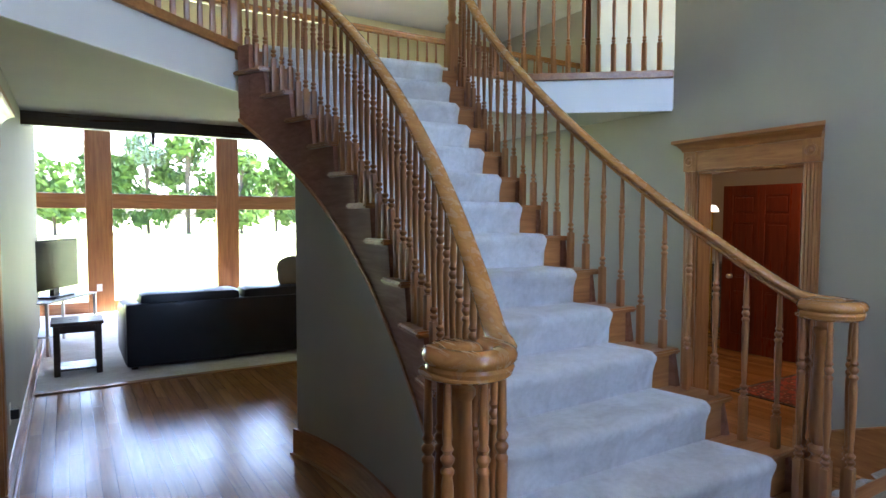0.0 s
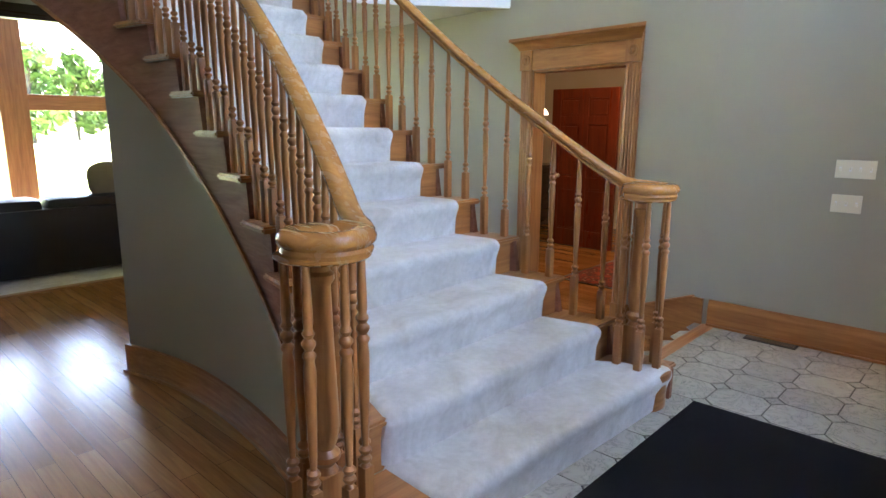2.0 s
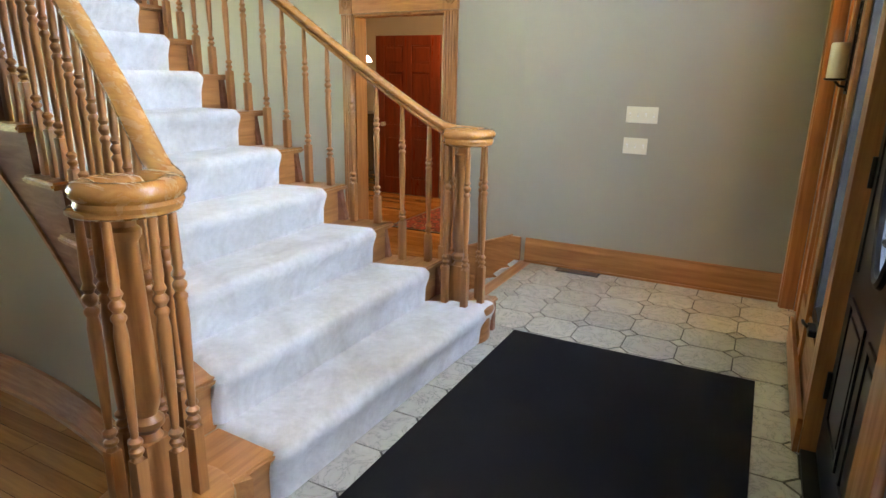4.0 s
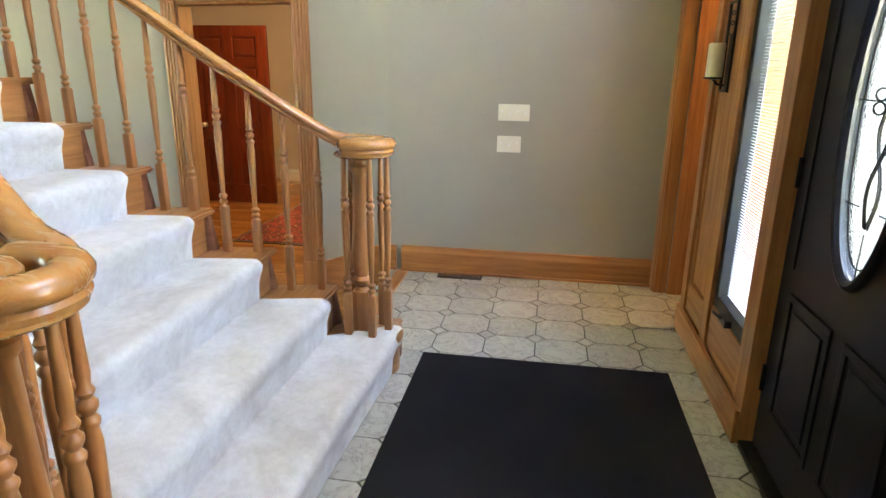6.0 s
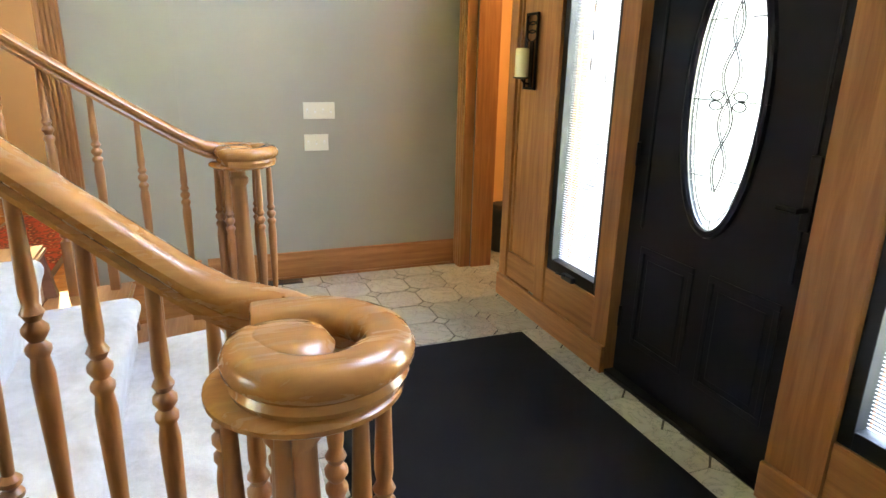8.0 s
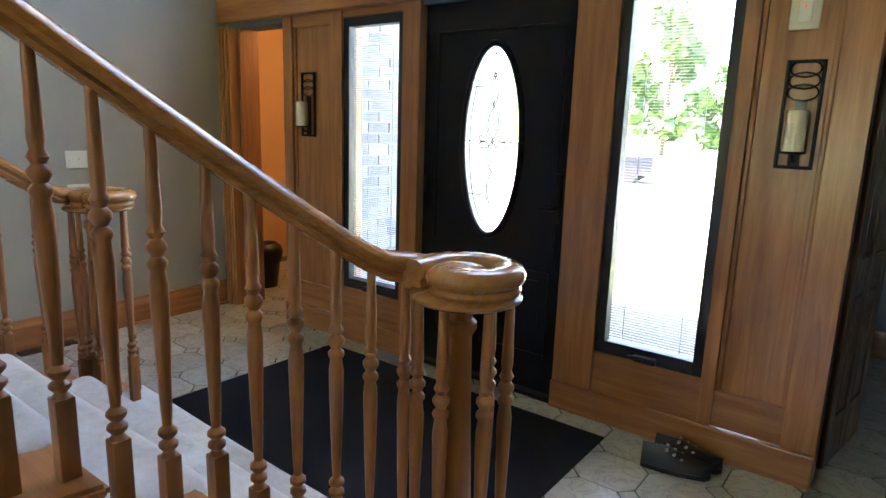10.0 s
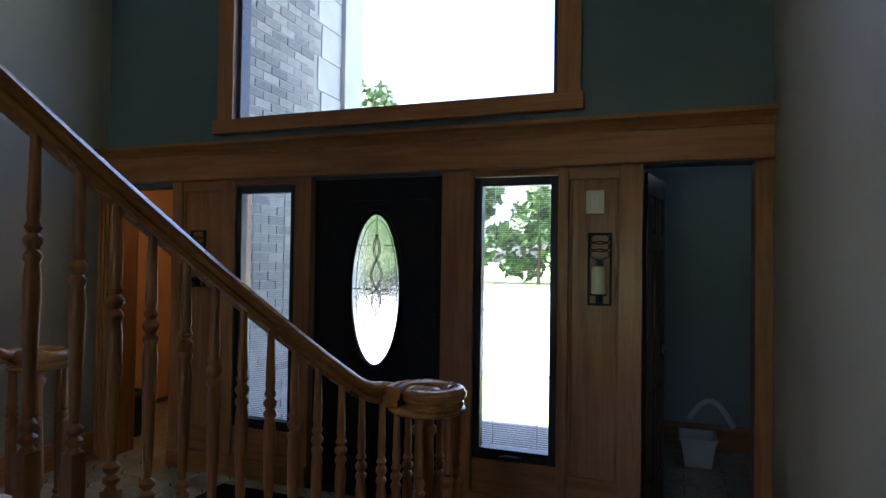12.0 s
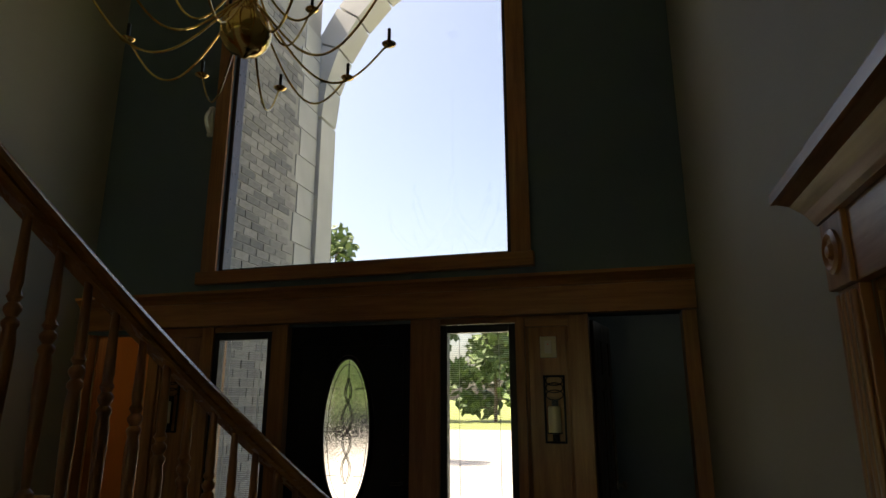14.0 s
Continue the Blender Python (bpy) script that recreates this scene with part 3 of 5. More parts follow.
def entry_part(name, b, material=OAK, bevel=0.003, label=""):
    return part(name, boxed(*b, bevel), material, entry, label)


# uprights
for x0, x1 in ((-1.137, -1.05), (-0.69, -0.593), (-0.109, 0.013), (0.925, 1.127), (1.622, 1.68), (1.95, 2.074)):
    entry_part("stile", (x0, x1, FY - 0.025, FY + 0.15, 0.0, 2.02))
entry_part("casing_upright", (XL + 0.001, LO0 - 0.001, FY - 0.075, FY + 0.15, 0, 1.99))
for k in range(3):
    entry_part("casing_flute", (XL + 0.012 + 0.038 * k, XL + 0.038 + 0.038 * k, FY - 0.084, FY - 0.07, 0.0, 1.99), OAK, 0.005)
entry_part("casing_upright", (RO1 - 0.004, RO1 + 0.078, FY - 0.03, FY + 0.15, 0, 2.02))
entry_part("jamb", (LO0, LO0 + 0.02, FY + 0.002, FY + 0.158, 0, 1.99))
for x0, x1 in ((-1.05, -0.69), (1.68, 1.95)):
    entry_part("panel_rail", (x0, x1, FY - 0.015, FY + 0.1, 0.14, 0.30), OAK_X)
    entry_part("panel_rail", (x0, x1, FY - 0.015, FY + 0.1, 1.95, 2.02), OAK_X)
    entry_part("raised_panel", (x0, x1, FY + 0.004, FY + 0.1, 0.30, 1.95), OAK, 0.0)
    entry_part("panel_moulding", (x0, x0 + 0.02, FY - 0.008, FY + 0.01, 0.30, 1.95), OAK, 0.006)
    entry_part("panel_moulding", (x1 - 0.02, x1, FY - 0.008, FY + 0.01, 0.30, 1.95), OAK, 0.006)
for x0, x1 in ((-0.593, -0.109), (1.127, 1.622)):
    entry_part("apron_panel", (x0, x1, FY - 0.012, FY + 0.12, 0.0, 0.335), OAK_X, 0.004)
    entry_part("sidelight_head", (x0, x1, FY - 0.012, FY + 0.12, 1.98, 2.02), OAK_X, 0.002)
for x0, x1 in ((-1.13, 0.013), (0.925, 2.07)):
    entry_part("base_board", (x0, x1, FY - 0.045, FY - 0.026, 0.0, 0.14), OAK_X, 0.005)
entry_part("threshold", (0.013, 0.925, FY - 0.02, FY + 0.15, 0.0, 0.022), IRON, 0.004, "dark metal door threshold")
entry_part("beam", (XL, XR, FY - 0.075, FY + 0.0, 2.02, 2.19), OAK_X, 0.006, "broad oak beam over the door")
bm = bmesh.new()
prof = [(0, 0), (-0.08, 0), (-0.085, 0.015), (-0.10, 0.035), (-0.125, 0.055), (-0.135, 0.06), (-0.135, 0.08), (0, 0.08)]
r = [[bm.verts.new((x, FY + p, 2.19 + z)) for p, z in prof] for x in (XL, XR)]
for k in range(len(prof)):
    bm.faces.new((r[0][k], r[0][(k + 1) % len(prof)], r[1][(k + 1) % len(prof)], r[1][k]))
bm.faces.new(r[0][::-1])
bm.faces.new(r[1])
part("beam_crown", bm, OAK_X, entry)


def sidelight(name, x0, x1, z0, z1):
    w = thing(name, "tall black-framed sidelight with blinds in the glass", "window", "sidelights", "structure")
    y0, y1 = FY - 0.005, FY + 0.06
    f = 0.045
    part("frame_stile", boxed(x0, x0 + f, y0, y1, z0, z1, 0.003), BLACK_METAL, w)
    part("frame_stile", boxed(x1 - f, x1, y0, y1, z0, z1, 0.003), BLACK_METAL, w)
    part("frame_rail", boxed(x0 + f, x1 - f, y0, y1, z0, z0 + 0.06, 0.003), BLACK_METAL, w)
    part("frame_rail", boxed(x0 + f, x1 - f, y0, y1, z1 - 0.05, z1, 0.003), BLACK_METAL, w)
    g = part("pane", boxed(x0 + f, x1 - f, y0 + 0.03, y0 + 0.036, z0 + 0.06, z1 - 0.05), GLASS, w)
    g.visible_shadow = False
    bm = bmesh.new()
    n = 120
    for k in range(n):
        z = z0 + 0.07 + (z1 - z0 - 0.13) * k / (n - 1)
        box(bm, x0 + f + 0.006, x1 - f - 0.006, y0 + 0.038, y0 + 0.045, z, z + 0.0012)
    b = part("blind_slats", bm, WHITE, w, "thin white blind slats")
    b.visible_shadow = False
    part("blind_cord", boxed(x0 + f + 0.07, x0 + f + 0.073, y0 + 0.037, y0 + 0.039, z0 + 0.07, z1 - 0.05), WHITE, w)
    part("blind_cord", boxed(x1 - f - 0.073, x1 - f - 0.07, y0 + 0.037, y0 + 0.039, z0 + 0.07, z1 - 0.05), WHITE, w)
    cx = (x0 + x1) / 2
    bm = boxed(cx - 0.05, cx + 0.05, y0 - 0.03, y0, z0 + 0.004, z0 + 0.035, 0.006)
    crank = part("crank_box", bm, BLACK_METAL, w)
    bm = tube(bmesh.new(), [(cx, y0 - 0.03, z0 + 0.03), (cx - 0.03, y0 - 0.045, z0 + 0.035), (cx - 0.07, y0 - 0.045, z0 + 0.03)], 0.007)
    part("crank_handle", bm, BLACK_METAL, crank, smooth=True)
    return w


sidelight("window_sidelight_left", -0.593, -0.109, 0.337, 1.976)
sidelight("window_sidelight_right", 1.127, 1.622, 0.337, 1.976)


def panelled_leaf(t, w, h, thick, material, rows, cols=2):
    """A door leaf with recessed panels, hinge side at x=0, in the frame of t."""
    bm = bmesh.new()
    st = 0.11 * w / 0.9 + 0.01
    pw = (w - st * (cols + 1)) / cols
    zs = []
    for z0, z1 in rows:
        zs.append((z0 * h, z1 * h))
    box(bm, 0, w, thick * 0.25, thick * 0.75, 0.008, h)
    for c in range(cols + 1):
        x = c * (pw + st)
        box(bm, x, x + st, 0, thick, 0.008, h, 0.004)
    z = 0.008
    for z0, z1 in zs + [(h, h)]:
        for c in range(cols):
            x = st + c * (pw + st)
            box(bm, x, x + pw, 0.0005, thick - 0.0005, z, z0, 0.003)
        z = z1
    leaf = part("leaf", bm, material, t)
    for z0, z1 in zs:
        for c in range(cols):
            x = st + c * (pw + st)
            bm = boxed(x + 0.025, x + pw - 0.025, thick * 0.06, thick * 0.94, z0 + 0.025, z1 - 0.025, 0.006)
            part("panel", bm, material, leaf)
    return leaf


def knob(t, x, z, thick, material=NICKEL):
    for s, y in ((-1, 0), (1, thick)):
        bm = lathe(bmesh.new(), [(0.028, 0), (0.028, 0.006), (0.010, 0.010), (0.010, 0.03), (0.024, 0.038), (0.028, 0.05), (0.02, 0.062), (0.002, 0.065)], seg=16)
        bmesh.ops.transform(bm, verts=bm.verts, matrix=pose(x, y, z, -90 * s if s > 0 else 90, 0, 0))
        part("knob", bm, material, t, "satin nickel door knob", smooth=True)


# front door with an oval leaded light
front = thing("door_front", "black panelled front door with oval leaded glass", "front door", kind="structure")
DX0, DX1, DZ1 = 0.018, 0.92, 2.012
DY0, DY1 = FY + 0.03, FY + 0.075
OC, OA, OB = (0.462, 1.296), 0.169, 0.478
bm = bmesh.new()
seg = 64
ring = [(OC[0] + (OA + 0.02) * math.cos(2 * math.pi * k / seg), OC[1] + (OB + 0.02) * math.sin(2 * math.pi * k / seg)) for k in range(seg)]


def to_edge(p):
    dx, dz = p[0] - OC[0], p[1] - OC[1]
    k = min((DX1 - OC[0]) / dx if dx > 1e-9 else 1e9, (DX0 - OC[0]) / dx if dx < -1e-9 else 1e9, (DZ1 - OC[1]) / dz if dz > 1e-9 else 1e9, (0.024 - OC[1]) / dz if dz < -1e-9 else 1e9)
    return OC[0] + dx * k, OC[1] + dz * k


rings = []
edge = [to_edge(p) for p in ring]
for y in (DY0, DY1):
    rings.append([bm.verts.new((x, y, z)) for x, z in ring])
    rings.append([bm.verts.new((x, y, z)) for x, z in edge])
corner_pts = [(DX0, 0.024), (DX1, 0.024), (DX1, DZ1), (DX0, DZ1)]
for k in range(seg):
    j = (k + 1) % seg
    for a, b in ((0, 1), (2, 3)):
        pts = [rings[a][k], rings[b][k], rings[b][j], rings[a][j]]
        e0, e1 = edge[k], edge[j]
        if abs(e0[0] - e1[0]) > 1e-6 and abs(e0[1] - e1[1]) > 1e-6:
            c = min(corner_pts, key=lambda q: (q[0] - e0[0]) ** 2 + (q[1] - e0[1]) ** 2)
            pts.insert(2, bm.verts.new((c[0], DY0 if a == 0 else DY1, c[1])))
        bm.faces.new(pts)
    bm.faces.new((rings[0][k], rings[0][j], rings[2][j], rings[2][k]))
leaf = part("leaf", bm, BLACK_PAINT, front)
for x0, x1, z0, z1 in ((0.12, 0.44, 0.2, 0.66), (0.52, 0.84, 0.2, 0.66)):
    bm = bmesh.new()
    for b in ((x0, x1, z0, z0 + 0.025), (x0, x1, z1 - 0.025, z1), (x0, x0 + 0.025, z0 + 0.025, z1 - 0.025), (x1 - 0.025, x1, z0 + 0.025, z1 - 0.025)):
        box(bm, b[0], b[1], DY0 - 0.007, DY0 + 0.002, b[2], b[3], 0.003)
    box(bm, x0 + 0.05, x1 - 0.05, DY0 - 0.006, DY0 + 0.002, z0 + 0.05, z1 - 0.05, 0.005)
    part("panel_moulding", bm, BLACK_PAINT, leaf)
bm = bmesh.new()
for x0, x1 in ((0.10, 0.115), (0.845, 0.86)):
    box(bm, x0, x1, DY0 - 0.006, DY0 + 0.002, 0.74, 1.86, 0.003)
box(bm, 0.115, 0.845, DY0 - 0.006, DY0 + 0.002, 1.845, 1.86, 0.003)
part("panel_moulding", bm, BLACK_PAINT, leaf)


def oval_path(a, b, y, n=64):
    return [(OC[0] + a * math.cos(2 * math.pi * k / n), y, OC[1] + b * math.sin(2 * math.pi * k / n)) for k in range(n + 1)]


part("oval_frame", tube(bmesh.new(), oval_path(OA + 0.012, OB + 0.012, DY0), 0.017), BLACK_PAINT, leaf, smooth=True)
bm = bmesh.new()
pts = [(x, z) for x, _, z in oval_path(OA + 0.01, OB + 0.01, 0)[:-1]]
lo = [bm.verts.new((x, DY0 + 0.018, z)) for x, z in pts]
hi = [bm.verts.new((x, DY0 + 0.024, z)) for x, z in pts]
bm.faces.new(lo)
bm.faces.new(hi[::-1])
for k in range(len(pts)):
    bm.faces.new((lo[k], lo[(k + 1) % len(pts)], hi[(k + 1) % len(pts)], hi[k]))
pane = part("pane", bm, LEADED, front, "clear pebbled oval pane with leaded ribbon pattern")
pane.visible_shadow = False
bm = bmesh.new()
ly = DY0 + 0.014
tube(bm, oval_path(OA - 0.025, OB - 0.035, ly), 0.0022, 5)
for sgn in (1, -1):
    n = 60
    pth = [(OC[0] + sgn * 0.034 * math.sin(math.pi * 4 * k / n) * (0.55 + 0.45 * math.sin(math.pi * k / n)), ly, OC[1] - 0.33 + 0.68 * k / n) for k in range(n + 1)]
    tube(bm, pth, 0.003, 5)
    pth = [(OC[0] + sgn * (0.034 * math.sin(math.pi * 4 * k / n) * (0.55 + 0.45 * math.sin(math.pi * k / n)) + 0.011), ly, OC[1] - 0.33 + 0.68 * k / n) for k in range(n + 1)]
    tube(bm, pth, 0.0025, 5)
    for zz in (-0.018, 0.018):
        pth = [(OC[0] + sgn * (0.055 + 0.03 * math.cos(2 * math.pi * k / 20)), ly, OC[1] + zz + 0.016 * math.sin(2 * math.pi * k / 20)) for k in range(21)]
        tube(bm, pth, 0.0028, 5)
for dz in (-0.28, 0.0, 0.28):
    w = OA * math.sqrt(max(0.0, 1 - (dz / OB) ** 2))
    for s in (-1, 1):
        tube(bm, [(OC[0] + s * 0.055, ly, OC[1] + dz), (OC[0] + s * w, ly, OC[1] + dz)], 0.0022, 5)
for s in (-1, 1):
    tube(bm, [(OC[0], ly, OC[1] + s * 0.345), (OC[0], ly, OC[1] + s * OB)], 0.0022, 5)
part("leading", bm, IRON, pane, "dark lead cames in an interlaced ribbon", smooth=True)
bm = boxed(0.845, 0.885, DY0 - 0.014, DY0, 0.92, 1.16, 0.008)
part("handle_plate", bm, IRON, leaf)
bm = tube(bmesh.new(), [(0.865, DY0 - 0.012, 0.99), (0.865, DY0 - 0.055, 0.99), (0.80, DY0 - 0.06, 0.99)], 0.010)
part("lever_handle", bm, IRON, leaf, smooth=True)
for z in (0.25, 1.0, 1.75):
    part("hinge", lathe(bmesh.new(), [(0.008, 0), (0.008, 0.1)], (0.034, DY0 - 0.008, z), 10), IRON, front, smooth=True)

# upper window
uw = thing("window_upper", "large fixed window above the entry with oak trim", "window", kind="structure")
UX0, UX1, UZ0, UZ1 = -0.632, 1.61, 2.44, 4.93
for b in ((UX0 - 0.13, UX0, UZ0 - 0.07, UZ1 + 0.13), (UX1, UX1 + 0.13, UZ0 - 0.07, UZ1 + 0.13), (UX0, UX1, UZ1, UZ1 + 0.13)):
    part("trim_board", boxed(b[0], b[1], FY - 0.022, FY, b[2], b[3], 0.004), OAK, uw)
part("window_sill", boxed(UX0 - 0.15, UX1 + 0.15, FY - 0.05, FY + 0.05, UZ0 - 0.10, UZ0 - 0.005, 0.006), OAK_X, uw)
for b in ((UX0, UX0 + 0.035, UZ0, UZ1), (UX1 - 0.03, UX1, UZ0, UZ1), (UX0 + 0.035, UX1 - 0.03, UZ0, UZ0 + 0.02), (UX0 + 0.035, UX1 - 0.03, UZ1 - 0.02, UZ1)):
    part("frame_bar", boxed(b[0], b[1], FY + 0.02, FY + 0.12, b[2], b[3], 0.004), DARK_WOOD, uw)
g = part("pane", boxed(UX0 + 0.03, UX1 - 0.03, FY + 0.07, FY + 0.076, UZ0 + 0.01, UZ1 - 0.01), GLASS, uw)
g.visible_shadow = False
bracket = thing("wall_bracket", "small pale scrolled bracket on the wall", "bracket")
bm = boxed(-0.82, -0.775, FY - 0.03, FY, 3.55, 3.81, 0.01)
part("back_plate", bm, WHITE, bracket)
part("scroll", tube(bmesh.new(), [(-0.797, FY - 0.03 - 0.05 * math.sin(k / 12 * math.pi), 3.58 + 0.2 * k / 12) for k in range(13)], 0.014), WHITE, bracket, smooth=True)

# closet door, ajar
cd = thing("door_closet", "brown six-panel closet door standing open", "door", kind="structure", at=Matrix.Translation((2.095, FY + 0.165, 0)) @ Matrix.Rotation(radians(80), 4, "Z"))
SIX = ((0.11, 0.38), (0.45, 0.78), (0.83, 0.94))
panelled_leaf(cd, 0.52, 2.0, 0.04, BROWN_DOOR, SIX)
knob(cd, 0.465, 0.95, 0.04)


# ---- staircase ----
stairs = thing("staircase", "flared oak staircase with pale carpet runner", "staircase")
N = STEPS
LIP = 0.03
# treads and risers
for i in range(1, N):
    a, b = right_at(i), left_at(i)
    c, d = right_at(i + 1), left_at(i + 1)
    z = i * RISE
    bm = bmesh.new()
    ro, lo = Vector((-0.065, 0, 0)), Vector((0.07, 0, 0))
    prism(bm, [tuple((b + lo)[:2]), tuple((a + ro)[:2]), tuple((c + ro + Vector((0, -0.02, 0)))[:2]), tuple((d + lo + Vector((0, -0.02, 0)))[:2])], z - 0.035, z - 0.006)
    bmesh.ops.bevel(bm, geom=list(bm.edges), offset=0.009, segments=2, affect="EDGES")
    part("tread", bm, OAK_X, stairs)
for i in range(1, N + 1):
    a, b = right_at(i) + Vector((0, -LIP, 0)), left_at(i) + Vector((0, -LIP, 0))
    m, length = along(a, b)
    part("riser", boxed(0.0, length, -0.012, 0.01, (i - 1) * RISE - 0.01, i * RISE - 0.034, m=m), OAK_X, stairs)
# carpet runner, one padded piece per step
for i in range(1, N + 1):
    a, b = right_at(i), left_at(i)
    w = (b - a)
    inset = 0.135 if i > 1 else 0.03
    p, q = a + w.normalized() * inset, b - w.normalized() * (inset if i > 1 else 0.22)
    z1, z0 = i * RISE + 0.010, (i - 1) * RISE + 0.008
    if i < N:
        c, d = right_at(i + 1), left_at(i + 1)
        w2 = (d - c).normalized()
        r, s = c + w2 * 0.135, d - w2 * 0.135
    else:
        r, s = p + Vector((0, -0.3, 0)), q + Vector((0, -0.3, 0))
    f = Vector((w.y, -w.x, 0)).normalized()
    if f.y < 0:
        f = -f
    bm = bmesh.new()
    prof = [(-0.012, z0), (0.010, z0), (0.014, z1 - 0.11), (0.024, z1 - 0.075), (0.034, z1 - 0.05), (0.036, z1 - 0.032), (0.029, z1 - 0.014), (0.014, z1 - 0.003), (-0.01, z1)]
    cols = []
    span = (q - p).length
    ends = (0.0, 0.006, 0.018, 0.04, 0.08)
    stops = [d / span for d in ends] + [0.1 + 0.08 * k for k in range(1, 10)] + [1 - d / span for d in ends[::-1]]
    for u in stops:
        base, back = p.lerp(q, u), r.lerp(s, u)
        sag = 0.003 * math.sin(7 * u + i)
        end = 0.032 * max(0.0, 1 - min(u, 1 - u) * span / 0.045) ** 2
        col = [bm.verts.new((base.x + f.x * (o + sag - end), base.y + f.y * (o + sag - end), zz - (end if zz > z1 - 0.02 else 0))) for o, zz in prof]
        col.append(bm.verts.new((back.x, back.y - 0.02, z1 - end)))
        col.append(bm.verts.new((back.x, back.y - 0.02, z1 - 0.02 - end)))
        col.append(bm.verts.new((base.x - f.x * 0.012, base.y - f.y * 0.012, z1 - 0.02 - end)))
        cols.append(col)
    for a1, b1 in zip(cols, cols[1:]):
        n = len(a1)
        for k in range(n):
            bm.faces.new((a1[k], a1[(k + 1) % n], b1[(k + 1) % n], b1[k]))
    bm.faces.new(cols[0][::-1])
    bm.faces.new(cols[-1])
    part("carpet_step", bm, CARPET, stairs, "pale grey pile carpet on the step", smooth=True)
# bullnose ends of the lowest step, under the volutes
VL, VR_ = Vector((1.473, -1.55, 0)), Vector((-0.335, -1.52, 0))
for v, rad in ((VL, 0.19), (VR_, 0.17)):
    bm = lathe(bmesh.new(), [(rad - 0.02, 0.0), (rad - 0.02, RISE - 0.04), (rad - 0.005, RISE - 0.036), (rad, RISE - 0.02), (rad - 0.005, RISE - 0.004), (rad - 0.02, RISE), (0.01, RISE)], (v.x, v.y, 0), 36)
    part("bullnose", bm, OAK_X, stairs, "rounded oak end of the lowest step", smooth=True)
bm = prism(bmesh.new(), [(1.27, -1.42), (1.20, -1.76), (1.42, -1.80), (1.60, -1.62)], 0.0, RISE - 0.008)
part("bullnose_block", bm, OAK_X, stairs)


def side_samples(fn, i0, i1, n=48, inset=0.0):
    return [fn(i0 + (i1 - i0) * k / n, inset) for k in range(n + 1)]


def ribbon(fn, i0, i1, top, bottom, thick, sgn, n=48):
    """An upright board along one side of the stairs, between two heights given as functions of the step."""
    bm = bmesh.new()
    rows = []
    for k in range(n + 1):
        i = i0 + (i1 - i0) * k / n
        p = fn(i)
        rows.append([bm.verts.new((p.x + dx, p.y, z)) for dx, z in ((0, bottom(i)), (sgn * thick, bottom(i)), (sgn * thick, top(i)), (0, top(i)))])
    for a, b in zip(rows, rows[1:]):
        for k in range(4):
            bm.faces.new((a[k], a[(k + 1) % 4], b[(k + 1) % 4], b[k]))
    bm.faces.new(rows[0][::-1])
    bm.faces.new(rows[-1])
    return bm




def under(i):
    """Height of the stringer's lower edge at step i."""
    return i * RISE - (0.38 + 0.011 * i)


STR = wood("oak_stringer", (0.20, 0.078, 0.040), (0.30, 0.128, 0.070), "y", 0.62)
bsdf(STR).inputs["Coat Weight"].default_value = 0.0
for fn, sgn in ((left_at, 1), (right_at, -1)):
    bm = bmesh.new()
    n = N * 8
    rows = []
    for k in range(n + 1):
        i = 1 + (N - 1) * k / n
        p = fn(i)
        top = (math.floor(i + 1e-6)) * RISE - 0.03
        bot = max(LOW, under(i))
        rows.append([bm.verts.new((p.x + dx, p.y, z)) for dx, z in ((0, bot), (sgn * 0.03, bot), (sgn * 0.03, top), (0, top))])
    for a, b in zip(rows, rows[1:]):
        for k in range(4):
            bm.faces.new((a[k], a[(k + 1) % 4], b[(k + 1) % 4], b[k]))
    bm.faces.new(rows[0][::-1])
    bm.faces.new(rows[-1])
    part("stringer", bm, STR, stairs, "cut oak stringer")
    bm = ribbon(fn, 1.5, N, lambda i: under(i) + 0.016, lambda i: under(i) - 0.006, 0.040, sgn)
    part("stringer_moulding", bm, OAK_Y, stairs)
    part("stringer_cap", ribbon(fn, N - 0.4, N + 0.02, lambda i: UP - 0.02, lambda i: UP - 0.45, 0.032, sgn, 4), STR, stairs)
# soffit under the flight
bm = bmesh.new()
rows = []
for k in range(40):
    i = 1.4 + (N - 1.4) * k / 39
    a, b = right_at(i), left_at(i)
    rows.append((bm.verts.new((a.x, a.y, max(LOW, under(i) + 0.01))), bm.verts.new((b.x, b.y, max(LOW, under(i) + 0.01)))))
for a, b in zip(rows, rows[1:]):
    bm.faces.new((a[0], a[1], b[1], b[0]))
bmesh.ops.solidify(bm, geom=list(bm.faces), thickness=0.02)
part("soffit", bm, WALL, stairs, "greige plaster soffit under the stairs")
# the curved wall under the left stringer
I_END = 12.0
solid("wall_under_stairs", ribbon(left_at, 1.9, I_END, lambda i: max(LOW + 0.02, under(i) + 0.02), lambda i: LOW, -0.10, 1, 60), WALL, "greige curved wall under the staircase", "wall", kind="structure")
solid("baseboard_curved", ribbon(left_at, 1.95, I_END + 0.08, lambda i: LOW + 0.182, lambda i: LOW, 0.02, 1, 60), OAK_Y, "curved oak baseboard", "baseboard", "baseboards", "structure")
solid("shoe_moulding_curved", ribbon(left_at, 1.95, I_END + 0.12, lambda i: LOW + 0.018, lambda i: LOW, 0.036, 1, 60), OAK_Y, "curved oak shoe moulding", "baseboard", "baseboards", "structure")
e = left_at(I_END)
solid("wall_under_stairs_end", boxed(0.0, e.x - 0.101, e.y - 0.05, e.y + 0.05, LOW, under(I_END)), WALL, "greige end wall under the staircase", "wall", kind="structure")


